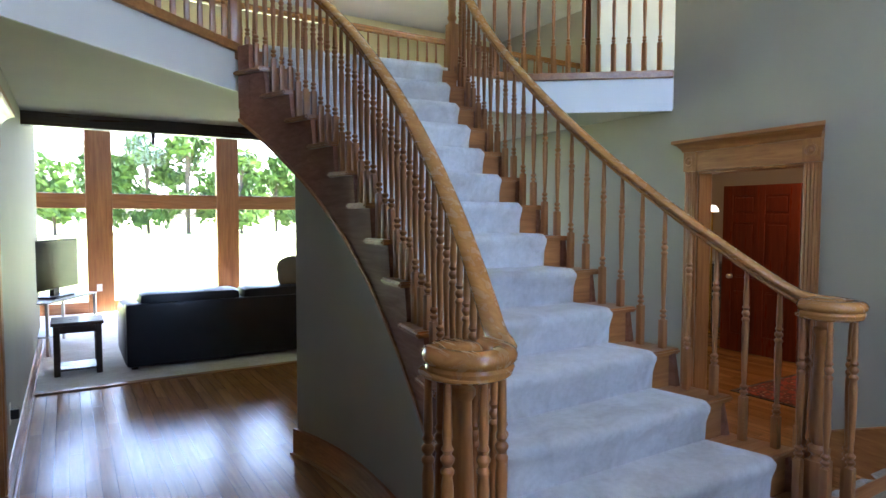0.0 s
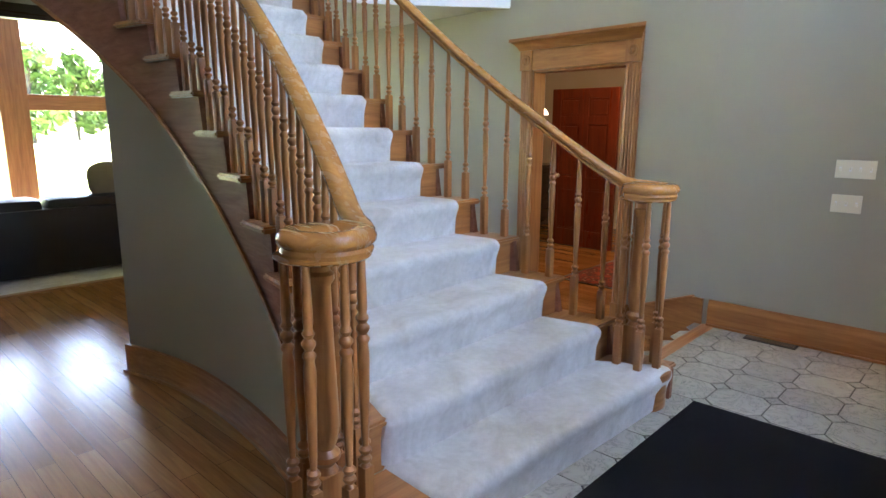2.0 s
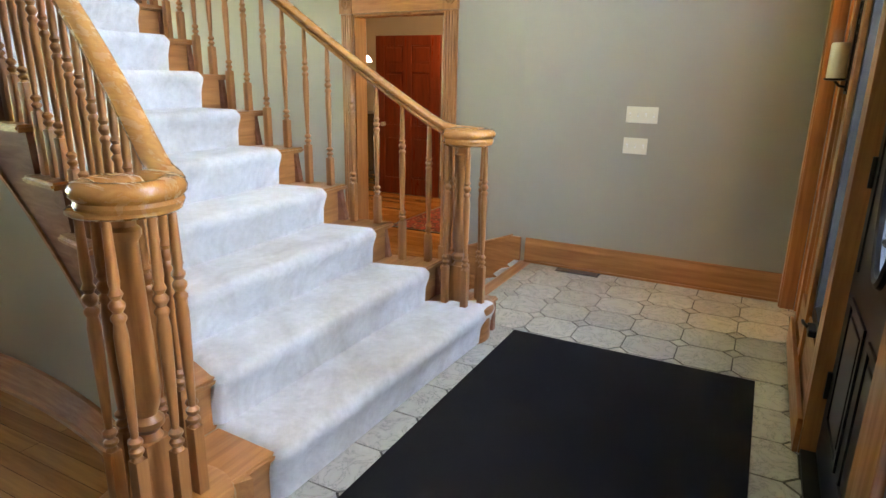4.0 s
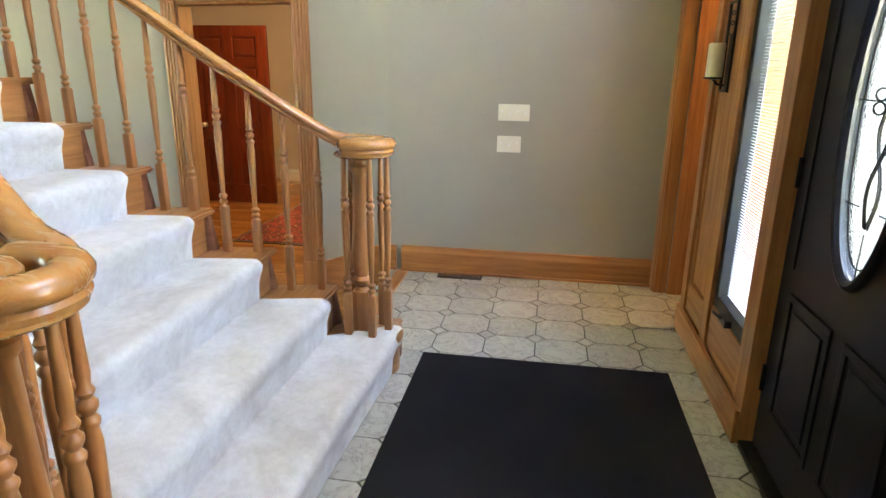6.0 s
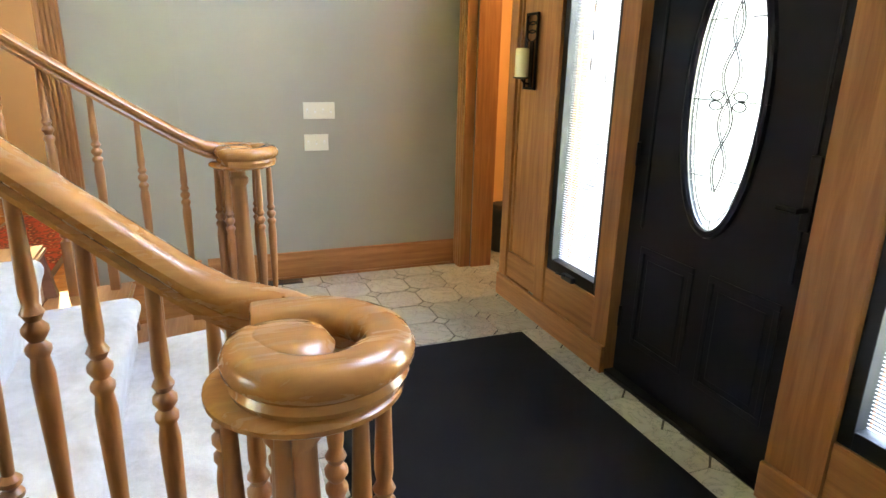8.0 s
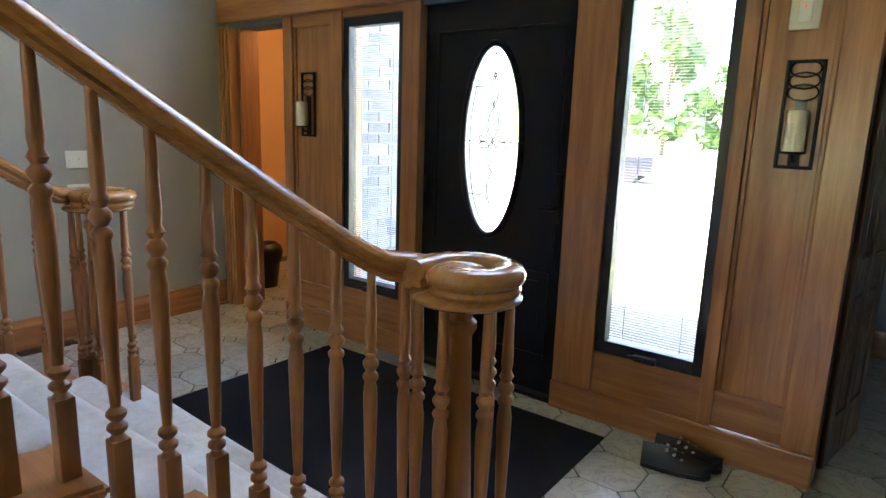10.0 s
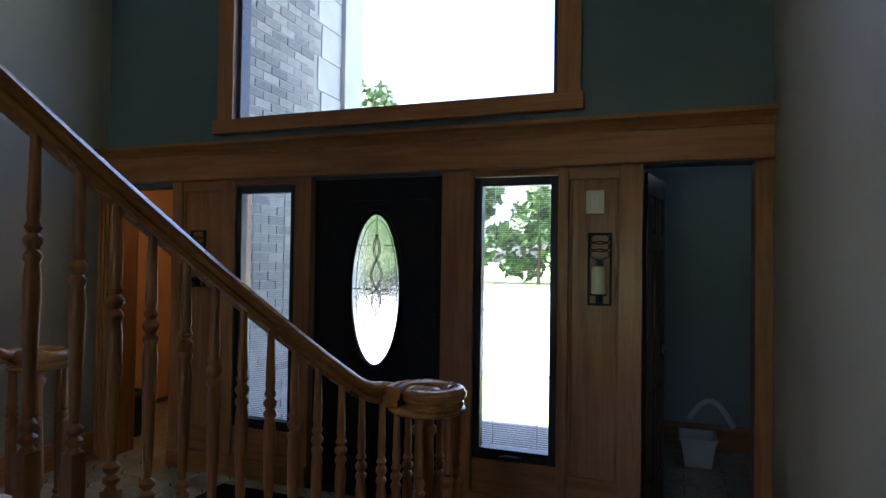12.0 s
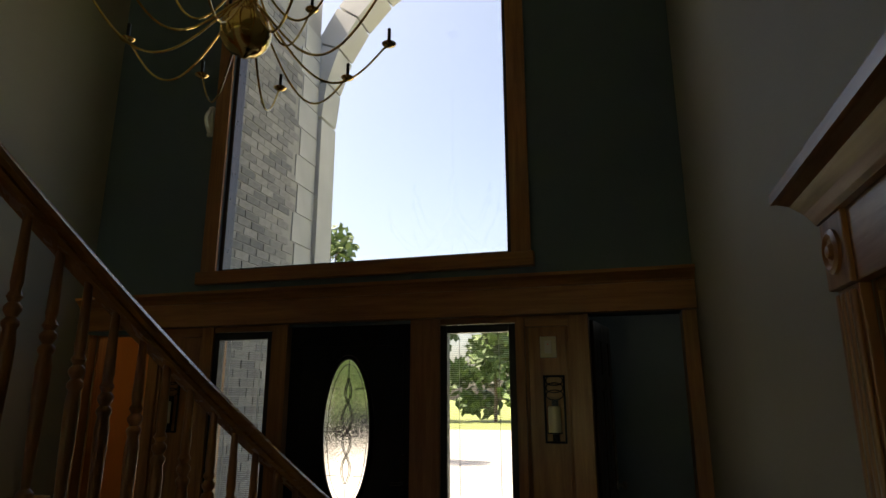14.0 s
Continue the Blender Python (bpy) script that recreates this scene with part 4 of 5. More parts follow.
# balusters
def turned(length, square):
    """A turned oak baluster: square foot, vase turning, slim neck."""
    bm = boxed(-0.0165, 0.0165, -0.0165, 0.0165, 0, square, 0.003)
    L = length - square
    z = lambda f: square + f * L
    prof = [(0.016, z(0)), (0.010, z(0.015)), (0.018, z(0.03)), (0.018, z(0.042)), (0.009, z(0.055)), (0.018, z(0.072)), (0.018, z(0.084)), (0.009, z(0.10)), (0.011, z(0.16)), (0.014, z(0.32)), (0.0165, z(0.48)), (0.0168, z(0.54)), (0.013, z(0.585)),
            (0.018, z(0.60)), (0.018, z(0.613)), (0.0105, z(0.628)), (0.0185, z(0.65)), (0.0185, z(0.664)), (0.0105, z(0.68)), (0.017, z(0.70)), (0.011, z(0.72)), (0.0135, z(0.75)), (0.0115, z(0.87)), (0.0095, z(1.0))]
    lathe(bm, prof, seg=10)
    return finish("baluster", bm, OAK, True)


BAL = {}


def baluster(parent, place, length, square, name="baluster"):
    key = (round(length / 0.03), round(square / 0.03))
    if key not in BAL:
        BAL[key] = turned(key[0] * 0.03, key[1] * 0.03)
    ob = new(name, BAL[key])
    ob.parent = parent
    ob.location = place
    ob.scale = (1, 1, length / (key[0] * 0.03))
    return ob


HAND_LEFT, HAND_RIGHT = 0.69, 0.66
VZ = 1.013                    # underside of the rail at the volutes


def rail_z(i, hand):
    """Height of the underside of the handrail at step i; it levels out at the volute."""
    s = i * RISE + hand
    low = VZ
    k = 0.03
    return 0.5 * (s + low + math.sqrt((s - low) ** 2 + k * k))


RPROF = [(-0.024, 0.0), (-0.028, 0.012), (-0.024, 0.022), (-0.034, 0.032), (-0.036, 0.046), (-0.028, 0.060), (-0.012, 0.067), (0.012, 0.067), (0.028, 0.060), (0.036, 0.046), (0.034, 0.032), (0.024, 0.022), (0.028, 0.012), (0.024, 0.0)]
for fn, v, sgn, hand, ins in ((left_at, VL, 1, HAND_LEFT, 0.0), (right_at, VR_, -1, HAND_RIGHT, 0.0)):
    pth = []
    for k in range(60, -1, -1):
        i = 1.5 + (N - 1.5) * k / 60
        p = fn(i, ins)
        pth.append(Vector((p.x, p.y, rail_z(i, hand))))
    # ease from the flight onto the spiral
    c = Vector((v.x, v.y, 0))
    R0 = 0.105
    start = Vector((c.x - sgn * R0, c.y - 0.02, VZ))
    last = pth[-1]
    prev = (pth[-1] - pth[-2]).normalized()
    for k in range(1, 10):
        t = k / 10
        h1, h2 = last + prev * 0.12, start + Vector((0, -0.12, 0))
        q = last * (1 - t) ** 3 + h1 * 3 * t * (1 - t) ** 2 + h2 * 3 * t * t * (1 - t) + start * t ** 3
        pth.append(q)
    for k in range(0, 34):
        t = k / 33
        ang = math.pi - t * math.pi * 1.65
        rad = R0 * (1 - 0.42 * max(0.0, t - 0.35) / 0.65)
        pth.append(Vector((c.x + sgn * rad * math.cos(ang), c.y + rad * math.sin(ang), VZ)))
    rail = part("handrail", sweep(bmesh.new(), pth, RPROF), RAIL, stairs, "smooth golden oak handrail ending in a volute", smooth=True)
    cap = lathe(bmesh.new(), [(0.05, 0.0), (0.056, 0.012), (0.05, 0.022), (0.064, 0.034), (0.066, 0.048), (0.055, 0.062), (0.03, 0.068), (0.005, 0.068)], (c.x + sgn * 0.0, c.y - 0.028, VZ), 26)
    part("volute_eye", cap, RAIL, rail, smooth=True)
    base = lathe(bmesh.new(), [(0.118, 0.0), (0.126, 0.006), (0.126, 0.012), (0.118, 0.018)], (c.x, c.y, VZ - 0.013), 40)
    part("volute_base", base, RAIL, rail, smooth=True)
    # newel and the ring of balusters round it
    H = VZ - 0.005 - RISE
    bm = boxed(-0.04, 0.04, -0.04, 0.04, 0, 0.20, 0.006)
    z = lambda f: 0.20 + f * (H - 0.20)
    lathe(bm, [(0.036, z(0)), (0.026, z(0.03)), (0.042, z(0.06)), (0.042, z(0.085)), (0.027, z(0.11)), (0.036, z(0.15)), (0.043, z(0.22)), (0.040, z(0.35)), (0.034, z(0.6)), (0.030, z(0.86)), (0.040, z(0.885)), (0.040, z(0.91)), (0.03, z(0.925)), (0.03, z(0.955)), (0.042, z(0.975)), (0.042, z(1.0))], seg=20)
    bmesh.ops.transform(bm, verts=bm.verts, matrix=Matrix.Translation((c.x, c.y - 0.02, RISE)))
    part("newel_post", bm, OAK, stairs, "turned oak newel under the volute", smooth=True)
    for ang in (150, 85, 30, -25, -80, -140):
        baluster(stairs, (c.x + sgn * 0.10 * math.cos(radians(ang)), c.y + 0.10 * math.sin(radians(ang)), RISE - 0.002), H + 0.006, 0.20)
    for i in range(1, N):
        spots = (0.22, 0.72) if sgn < 0 else (0.15, 0.5, 0.83)
        for f in spots:
            if i == 1 and f < 0.5:
                continue
            p = fn(i + f, ins)
            bot = i * RISE - 0.008
            L = rail_z(i + f, hand) + 0.008 - bot
            baluster(stairs, (p.x, p.y, bot), L, 0.17 + 0.10 * (L - 0.8) + (0.05 if f > 0.6 else 0.0))
# gallery balustrades
def balustrade(a, b, label):
    m, length = along(a, b)
    t = thing("gallery_balustrade", label, "balustrade", "gallery balustrades")
    z0 = UP + 0.012
    n = max(2, int(length / 0.125))
    bm = sweep(bmesh.new(), [m @ Vector((x, 0.0, z0 + 0.84)) for x in (0, length / 2, length)], RPROF)
    part("handrail", bm, RAIL, t, smooth=True)
    for k in range(n):
        p = m @ Vector((length * (k + 0.5) / n, -0.0, z0 - 0.004))
        baluster(t, p, 0.85, 0.24)
    return t


balustrade((XR - 0.02, -3.54), (1.37, -4.71), "oak gallery balustrade with turned balusters")
balustrade((-0.36, -4.47), (-0.95, -4.42), "oak gallery balustrade with turned balusters")
balustrade((-0.95, -4.42), (BEND[0] + 0.05, BEND[1] - 0.03), "oak gallery balustrade with turned balusters")
balustrade((XR - 0.02, GY + 0.05), (-4.0, GY + 0.05), "oak balustrade along the far side of the gallery")
for x, y in ((1.33, -4.72), (-0.32, -4.46)):
    bm = boxed(x - 0.04, x + 0.04, y - 0.04, y + 0.04, UP - 0.1, UP + 0.35, 0.005)
    lathe(bm, [(0.036, 0.35), (0.028, 0.37), (0.04, 0.40), (0.03, 0.43), (0.036, 0.6), (0.03, 0.9), (0.04, 0.92), (0.045, 0.95), (0.02, 0.98)], (x, y, UP), 16)
    solid("gallery_newel", bm, OAK, "turned oak newel at the top of the stairs", "newel post", "gallery newels", smooth=True)
up_door = thing("door_upstairs", "dark red panelled door upstairs", "door", kind="structure", at=Matrix.Translation((-2.32, -4.96, UP)) @ Matrix.Rotation(radians(180), 4, "Z"))
panelled_leaf(up_door, 0.8, 2.0, 0.04, RED_OAK, SIX)

# ---- foyer things ----
rug = solid("door_mat", boxed(-0.515, 1.28, -1.29, -0.12, 0.0, 0.011, 0.004), MAT_BLACK, "large black ribbed mat inside the front door", "door mat")


def switch_plate(y0, z0, gangs):
    w, h = 0.046 * gangs + 0.015, 0.104
    t = thing("switch_plate", "ivory %d-gang light switch plate" % gangs, "light switch", "light switches")
    part("plate", boxed(XL, XL + 0.006, y0, y0 + w, z0, z0 + h, 0.0025), IVORY, t)
    for k in range(gangs):
        cy = y0 + w * (k + 0.5) / gangs
        s = part("toggle_slot", boxed(XL + 0.006, XL + 0.0075, cy - 0.006, cy + 0.006, z0 + h / 2 - 0.013, z0 + h / 2 + 0.013), WHITE, t)
        part("toggle", boxed(-0.003, 0.003, -0.004, 0.004, -0.009, 0.009, 0.001, m=pose(XL + 0.010, cy, z0 + h / 2 + (0.005 if k % 2 else -0.005), 0, 25 if k % 2 else -25, 0)), IVORY, s)


switch_plate(-1.062, 1.049, 4)
switch_plate(-1.063, 0.849, 3)
vent = thing("floor_register", "brown metal floor register with slots", "floor vent")
part("register_frame", boxed(XL + 0.035, XL + 0.125, -1.43, -1.125, 0.0, 0.006, 0.002), IRON, vent)
for k in range(22):
    y = -1.415 + k * 0.0128
    part("register_slat", boxed(XL + 0.05, XL + 0.11, y, y + 0.006, 0.005, 0.009), BROWN_DOOR, vent)


def sconce(x, z0):
    t = thing("candle_sconce", "dark iron wall sconce with a cream pillar candle", "wall sconce", "candle sconces")
    y = FY - 0.0
    w, h = 0.13, 0.40
    bm = bmesh.new()
    for b in ((x, x + 0.012, z0, z0 + h), (x + w - 0.012, x + w, z0, z0 + h), (x + 0.012, x + w - 0.012, z0, z0 + 0.012), (x + 0.012, x + w - 0.012, z0 + h - 0.012, z0 + h)):
        box(bm, b[0], b[1], y - 0.014, y - 0.002, b[2], b[3], 0.002)
    plate = part("back_frame", bm, IRON, t)
    for k in range(3):
        for s in (-1, 1):
            za = z0 + h - 0.14 + k * 0.043
            bm = tube(bmesh.new(), [(x + w / 2 + s * 0.052 * math.cos(u * math.pi / 6), y - 0.008, za + 0.022 + 0.03 * math.sin(u * math.pi / 6) * s) for u in range(13)], 0.0035, 6)
            part("scrollwork", bm, IRON, plate, smooth=True)
    part("back_strap", boxed(x + w / 2 - 0.02, x + w / 2 + 0.02, y - 0.006, y - 0.002, z0 + 0.01, z0 + h - 0.15), IRON, plate)
    cx, cy = x + w / 2, y - 0.060
    part("tray", lathe(bmesh.new(), [(0.01, 0), (0.043, 0.004), (0.046, 0.012), (0.04, 0.010)], (cx, cy, z0 + 0.055), 24), IRON, t, smooth=True)
    part("arm", tube(bmesh.new(), [(cx, y - 0.01, z0 + 0.03), (cx, y - 0.04, z0 + 0.035), (cx, cy, z0 + 0.056)], 0.006), IRON, t, smooth=True)
    can = part("candle", lathe(bmesh.new(), [(0.036, 0), (0.037, 0.005), (0.037, 0.145), (0.032, 0.152), (0.012, 0.148)], (cx, cy, z0 + 0.065), 24), WAX, t, "cream pillar candle", smooth=True)
    part("wick", tube(bmesh.new(), [(cx, cy, z0 + 0.21), (cx + 0.002, cy, z0 + 0.225)], 0.0015, 5), IRON, can)
    bm = bmesh.new()
    rr = []
    for r, z in ((0.042, 0), (0.042, 0.205)):
        rr.append([bm.verts.new((cx + r * math.cos(2 * math.pi * k / 28), cy + r * math.sin(2 * math.pi * k / 28), z0 + 0.066 + z)) for k in range(28)])
    for k in range(28):
        bm.faces.new((rr[0][k], rr[0][(k + 1) % 28], rr[1][(k + 1) % 28], rr[1][k]))
    g = part("glass_chimney", bm, GLASS, t, "clear glass chimney", smooth=True)
    g.visible_shadow = False


sconce(-0.98, 1.275)
sconce(1.785, 1.25)
plate = thing("door_chime_button", "ivory wall plate with a small red light", "wall plate")
part("plate", boxed(1.773, 1.873, FY - 0.012, FY + 0.003, 1.757, 1.887, 0.004), IVORY, plate)
part("rocker", boxed(1.801, 1.845, FY - 0.017, FY - 0.011, 1.782, 1.862, 0.003), WHITE, plate)
part("indicator", boxed(1.82, 1.826, FY - 0.019, FY - 0.016, 1.835, 1.841), lamp_glow("red_indicator", (1.0, 0.05, 0.03), 0.1), plate)


def shoe(m, parent_label):
    t = thing("shoe", parent_label, "shoe", "shoes by the door", at=m)
    bm = bmesh.new()
    n = 14
    rows = []
    for k in range(n + 1):
        u = k / n
        w = 0.034 + 0.016 * math.sin(u * math.pi * 0.9 + 0.25) - (0.03 * max(0, u - 0.88) / 0.12)
        h = 0.075 - 0.035 * min(1, max(0, (u - 0.35) / 0.4))
        rows.append([bm.verts.new((0.27 * u, w * math.cos(a), 0.022 + h * max(0.0, math.sin(a)) if math.sin(a) > 0 else 0.02)) for a in [2 * math.pi * j / 12 for j in range(12)]])
    for a, b in zip(rows, rows[1:]):
        for j in range(12):
            bm.faces.new((a[j], a[(j + 1) % 12], b[(j + 1) % 12], b[j]))
    bm.faces.new(rows[0][::-1])
    bm.faces.new(rows[-1])
    part("upper", bm, RUBBER, t, smooth=True)
    bm = bmesh.new()
    prism(bm, [(0.27 * k / 12, -(0.04 + 0.014 * math.sin(k / 12 * math.pi)) * (1 if k < 12 else 0.5)) for k in range(13)] + [(0.27 * k / 12, (0.04 + 0.014 * math.sin(k / 12 * math.pi)) * (1 if k < 12 else 0.5)) for k in range(12, -1, -1)], 0.0, 0.021)
    part("sole", bm, RUBBER, t)
    for k in range(3):
        part("strap", boxed(0.09 + 0.03 * k, 0.102 + 0.03 * k, -0.035, 0.035, 0.088 - 0.012 * k, 0.093 - 0.012 * k, 0.002), NICKEL, t, "pale shoe strap")


shoe(pose(1.48, -0.20, 0, 0, 0, 12), "black clog standing on the foyer tiles")
shoe(pose(1.50, -0.09, 0, 0, 0, 6), "black clog beside the panelled wall")

# closet: laundry basket with a hose on the floor
bk = thing("laundry_basket", "white plastic basket on the closet floor", "basket")
bm = bmesh.new()
rr = []
for w, z in ((0.09, 0.0), (0.12, 0.2), (0.13, 0.2), (0.13, 0.22), (0.115, 0.22), (0.085, 0.012)):
    rr.append([bm.verts.new((2.42 + w * sx, 1.55 + w * sy * 1.1, z)) for sx, sy in ((-1, -1), (1, -1), (1, 1), (-1, 1))])
for a, b in zip(rr, rr[1:]):
    for k in range(4):
        bm.faces.new((a[k], a[(k + 1) % 4], b[(k + 1) % 4], b[k]))
bm.faces.new(rr[0][::-1])
bm.faces.new(rr[-1])
part("tub", bm, TOWEL, bk)
bm = tube(bmesh.new(), [(2.36 + 0.30 * k / 14, 1.52, 0.22 + 0.26 * math.sin(math.pi * (0.15 + 0.75 * k / 14))) for k in range(15)], 0.02)
part("handle_hoop", bm, TOWEL, bk, smooth=True)

# powder room: towel bar, waste bin
tb = thing("paper_holder", "brass paper holder on the powder room wall", "paper holder")
part("bar", tube(bmesh.new(), [(-1.42, 2.0, 0.84), (-1.18, 2.0, 0.84)], 0.012), BRASS, tb, smooth=True)
part("bracket", boxed(-1.42, -1.40, 1.995, 2.05, 0.82, 0.86, 0.004), BRASS, tb)
part("bracket", boxed(-1.20, -1.18, 1.995, 2.05, 0.82, 0.86, 0.004), BRASS, tb)
part("paper_roll", tube(bmesh.new(), [(-1.36, 2.0, 0.84), (-1.24, 2.0, 0.84)], 0.045, 16), WHITE, tb, smooth=True)
bin_ = thing("waste_bin", "black plastic bin with a liner in the powder room", "bin")
part("tub", lathe(bmesh.new(), [(0.10, 0), (0.13, 0.30), (0.135, 0.31), (0.12, 0.31), (0.10, 0.02)], (-1.98, 0.48, 0), 24), RUBBER, bin_, smooth=True)
part("liner", lathe(bmesh.new(), [(0.137, 0.22), (0.15, 0.30), (0.13, 0.345), (0.10, 0.37), (0.05, 0.30)], (-1.98, 0.48, 0), 11), RUBBER, bin_, smooth=True)

# chandelier
CH = Vector((0.71, -1.68, 3.13))
ch = thing("chandelier", "large brass chandelier with curved candle arms", "chandelier")
part("ball", lathe(bmesh.new(), [(0.004, -0.13)] + [(0.115 * math.sin(math.pi * k / 14), -0.115 * math.cos(math.pi * k / 14)) for k in range(1, 14)] + [(0.02, 0.12)], CH, 28), BRASS, ch, "polished brass ball", smooth=True)
part("stem", lathe(bmesh.new(), [(0.02, 0.11), (0.045, 0.14), (0.045, 0.17), (0.018, 0.2), (0.03, 0.3), (0.018, 0.36), (0.055, 0.46), (0.03, 0.56), (0.012, 0.62), (0.012, 0.66)], CH, 20), BRASS, ch, smooth=True)
part("chain", tube(bmesh.new(), [CH + Vector((0.008 * math.sin(k * 1.6), 0.008 * math.cos(k * 1.6), 0.66 + (CEIL - CH.z - 0.68) * k / 60)) for k in range(61)], 0.006, 6), BRASS, ch, smooth=True)
part("canopy", lathe(bmesh.new(), [(0.07, -0.0), (0.065, -0.03), (0.02, -0.05)][::-1], (CH.x, CH.y, CEIL), 20), BRASS, ch, smooth=True)
for tier, (cnt, reach, rise, off) in enumerate(((10, 0.64, 0.02, 0.0), (6, 0.40, 0.20, 0.3))):
    for k in range(cnt):
        a = 2 * math.pi * (k + off) / cnt
        d = Vector((math.cos(a), math.sin(a), 0))
        pth = []
        for j in range(19):
            u = j / 18
            r = 0.03 + reach * (u ** 0.8)
            zz = 0.16 + 0.12 * tier - 0.30 * math.sin(math.pi * min(1, u * 1.02) ** 0.9) * (1 - 0.15 * tier) + rise * u - 0.10 * u
            pth.append(CH + d * r + Vector((0, 0, zz)))
        arm = part("arm", tube(bmesh.new(), pth, 0.0055, 7), BRASS, ch, smooth=True)
        tip = pth[-1]
        part("bobeche", lathe(bmesh.new(), [(0.006, -0.012), (0.03, 0.0), (0.036, 0.008), (0.03, 0.006), (0.008, 0.004)], tip, 16), BRASS, arm, smooth=True)
        part("candle_sleeve", lathe(bmesh.new(), [(0.009, 0.004), (0.009, 0.09), (0.004, 0.095)], tip, 10), IRON, arm, "dark candle sleeve", smooth=True)

# ---- study things ----
sd = thing("door_study", "dark red six-panel wooden door in the study", "door", kind="structure", at=Matrix.Translation((-4.46, -3.84, LOW)) @ Matrix.Rotation(radians(-90), 4, "Z"))
panelled_leaf(sd, 0.92, 1.98, 0.045, RED_OAK, SIX)
knob(sd, 0.80, 0.9, 0.045)
solid("study_rug", boxed(-5.0, -2.86, -3.53, -2.84, LOW, LOW + 0.012, 0.003), RUG, "small red and dark patterned rug", "rug")
solid("study_rug_border", boxed(-5.04, -2.82, -3.57, -2.80, LOW, LOW + 0.008, 0.002), DARK_WOOD, "dark border binding of the rug", "rug border")
# Stands for the study's fixed light; the pole down to the floor is added.
lamp = thing("study_lamp", "lit study lamp with a cream glass shade on an added brass pole", "floor lamp")
LX, LY = -5.2, -5.45
part("shade", lathe(bmesh.new(), [(0.085, 0), (0.08, 0.03), (0.05, 0.075), (0.03, 0.09)], (LX, LY, 1.49), 20), SHADE_GLOW, lamp, "lit cream glass shade", smooth=True)
part("pole", lathe(bmesh.new(), [(0.11, 0.0), (0.11, 0.015), (0.015, 0.03), (0.012, 1.7)], (LX, LY, LOW), 16), BRASS, lamp, smooth=True)
desk = thing("study_cabinet", "dark wooden cabinet against the study wall", "cabinet")
part("body", boxed(-6.0, -5.5, -6.1, -5.62, LOW + 0.06, LOW + 0.90, 0.006), DARK_WOOD, desk)
part("top", boxed(-6.03, -5.47, -6.13, -5.59, LOW + 0.90, LOW + 0.94, 0.008), DARK_WOOD, desk)
part("plinth", boxed(-5.98, -5.52, -6.06, -5.64, LOW, LOW + 0.06), DARK_WOOD, desk)
solid("study_box", boxed(-6.04, -5.9, -4.45, -4.1, LOW, LOW + 0.14, 0.006), WHITE, "white floor box by the study wall", "box")

# ---- living room ----
win = thing("window_living", "wall of tall oak-framed windows facing the lawn", "window", kind="structure")
WX = [-2.12, -0.096, 1.933, 3.96]
Y0, Y1 = YB - 0.06, YB + 0.09
for x in WX:
    part("mullion", boxed(x - 0.19, x + 0.19, Y0, Y1, LOW, 3.0, 0.01), OAK, win)
for x0, x1 in zip(WX, WX[1:]):
    for z0, z1 in ((LOW, 0.0), (1.53, 1.775), (2.86, 3.0)):
        part("rail", boxed(x0 + 0.19, x1 - 0.19, Y0 + 0.02, Y1 - 0.02, z0, z1, 0.008), OAK_X, win)
    for z0, z1 in ((0.0, 1.53), (1.775, 2.86)):
        g = part("pane", boxed(x0 + 0.18, x1 - 0.18, YB, YB + 0.008, z0 - 0.01, z1 + 0.01), GLASS, win)
        g.visible_shadow = False
solid("ceiling_beam", boxed(-2.0, XR, -6.72, -6.602, 2.20, UP + 0.01), DARK_WOOD, "dark beam where the hall opens into the living room", "beam", kind="structure")


def sofa(x0, x1, y0, y1):
    t = thing("sofa", "black leather sofa with its back to the hall", "sofa")
    part("base", boxed(x0 + 0.05, x1 - 0.05, y0, y1 - 0.02, 0.06, 0.42, 0.03), LEATHER, t)
    part("back_shell", boxed(x0 + 0.02, x1 - 0.02, y1 - 0.22, y1, 0.04, 0.70, 0.04), LEATHER, t, smooth=True)
    n = 2
    for k in range(n):
        a = x0 + 0.14 + (x1 - x0 - 0.28) * k / n
        b = x0 + 0.14 + (x1 - x0 - 0.28) * (k + 1) / n
        part("back_cushion", boxed(a + 0.01, b - 0.01, y1 - 0.42, y1 - 0.03, 0.42, 0.80, 0.08), LEATHER, t, smooth=True)
        part("seat_cushion", boxed(a + 0.005, b - 0.005, y0 + 0.02, y1 - 0.35, 0.40, 0.56, 0.05), LEATHER, t, smooth=True)
    for a, b in ((x0, x0 + 0.2), (x1 - 0.2, x1)):
        part("arm", boxed(a, b, y0, y1 - 0.05, 0.04, 0.66, 0.08), LEATHER, t, smooth=True)
    for a in (x0 + 0.1, x1 - 0.1):
        for b in (y0 + 0.08, y1 - 0.08):
            part("foot", boxed(a - 0.03, a + 0.03, b - 0.03, b + 0.03, 0.0, 0.07), DARK_WOOD, t)
    return t


sofa(-0.46, 1.92, -8.1, -7.15)
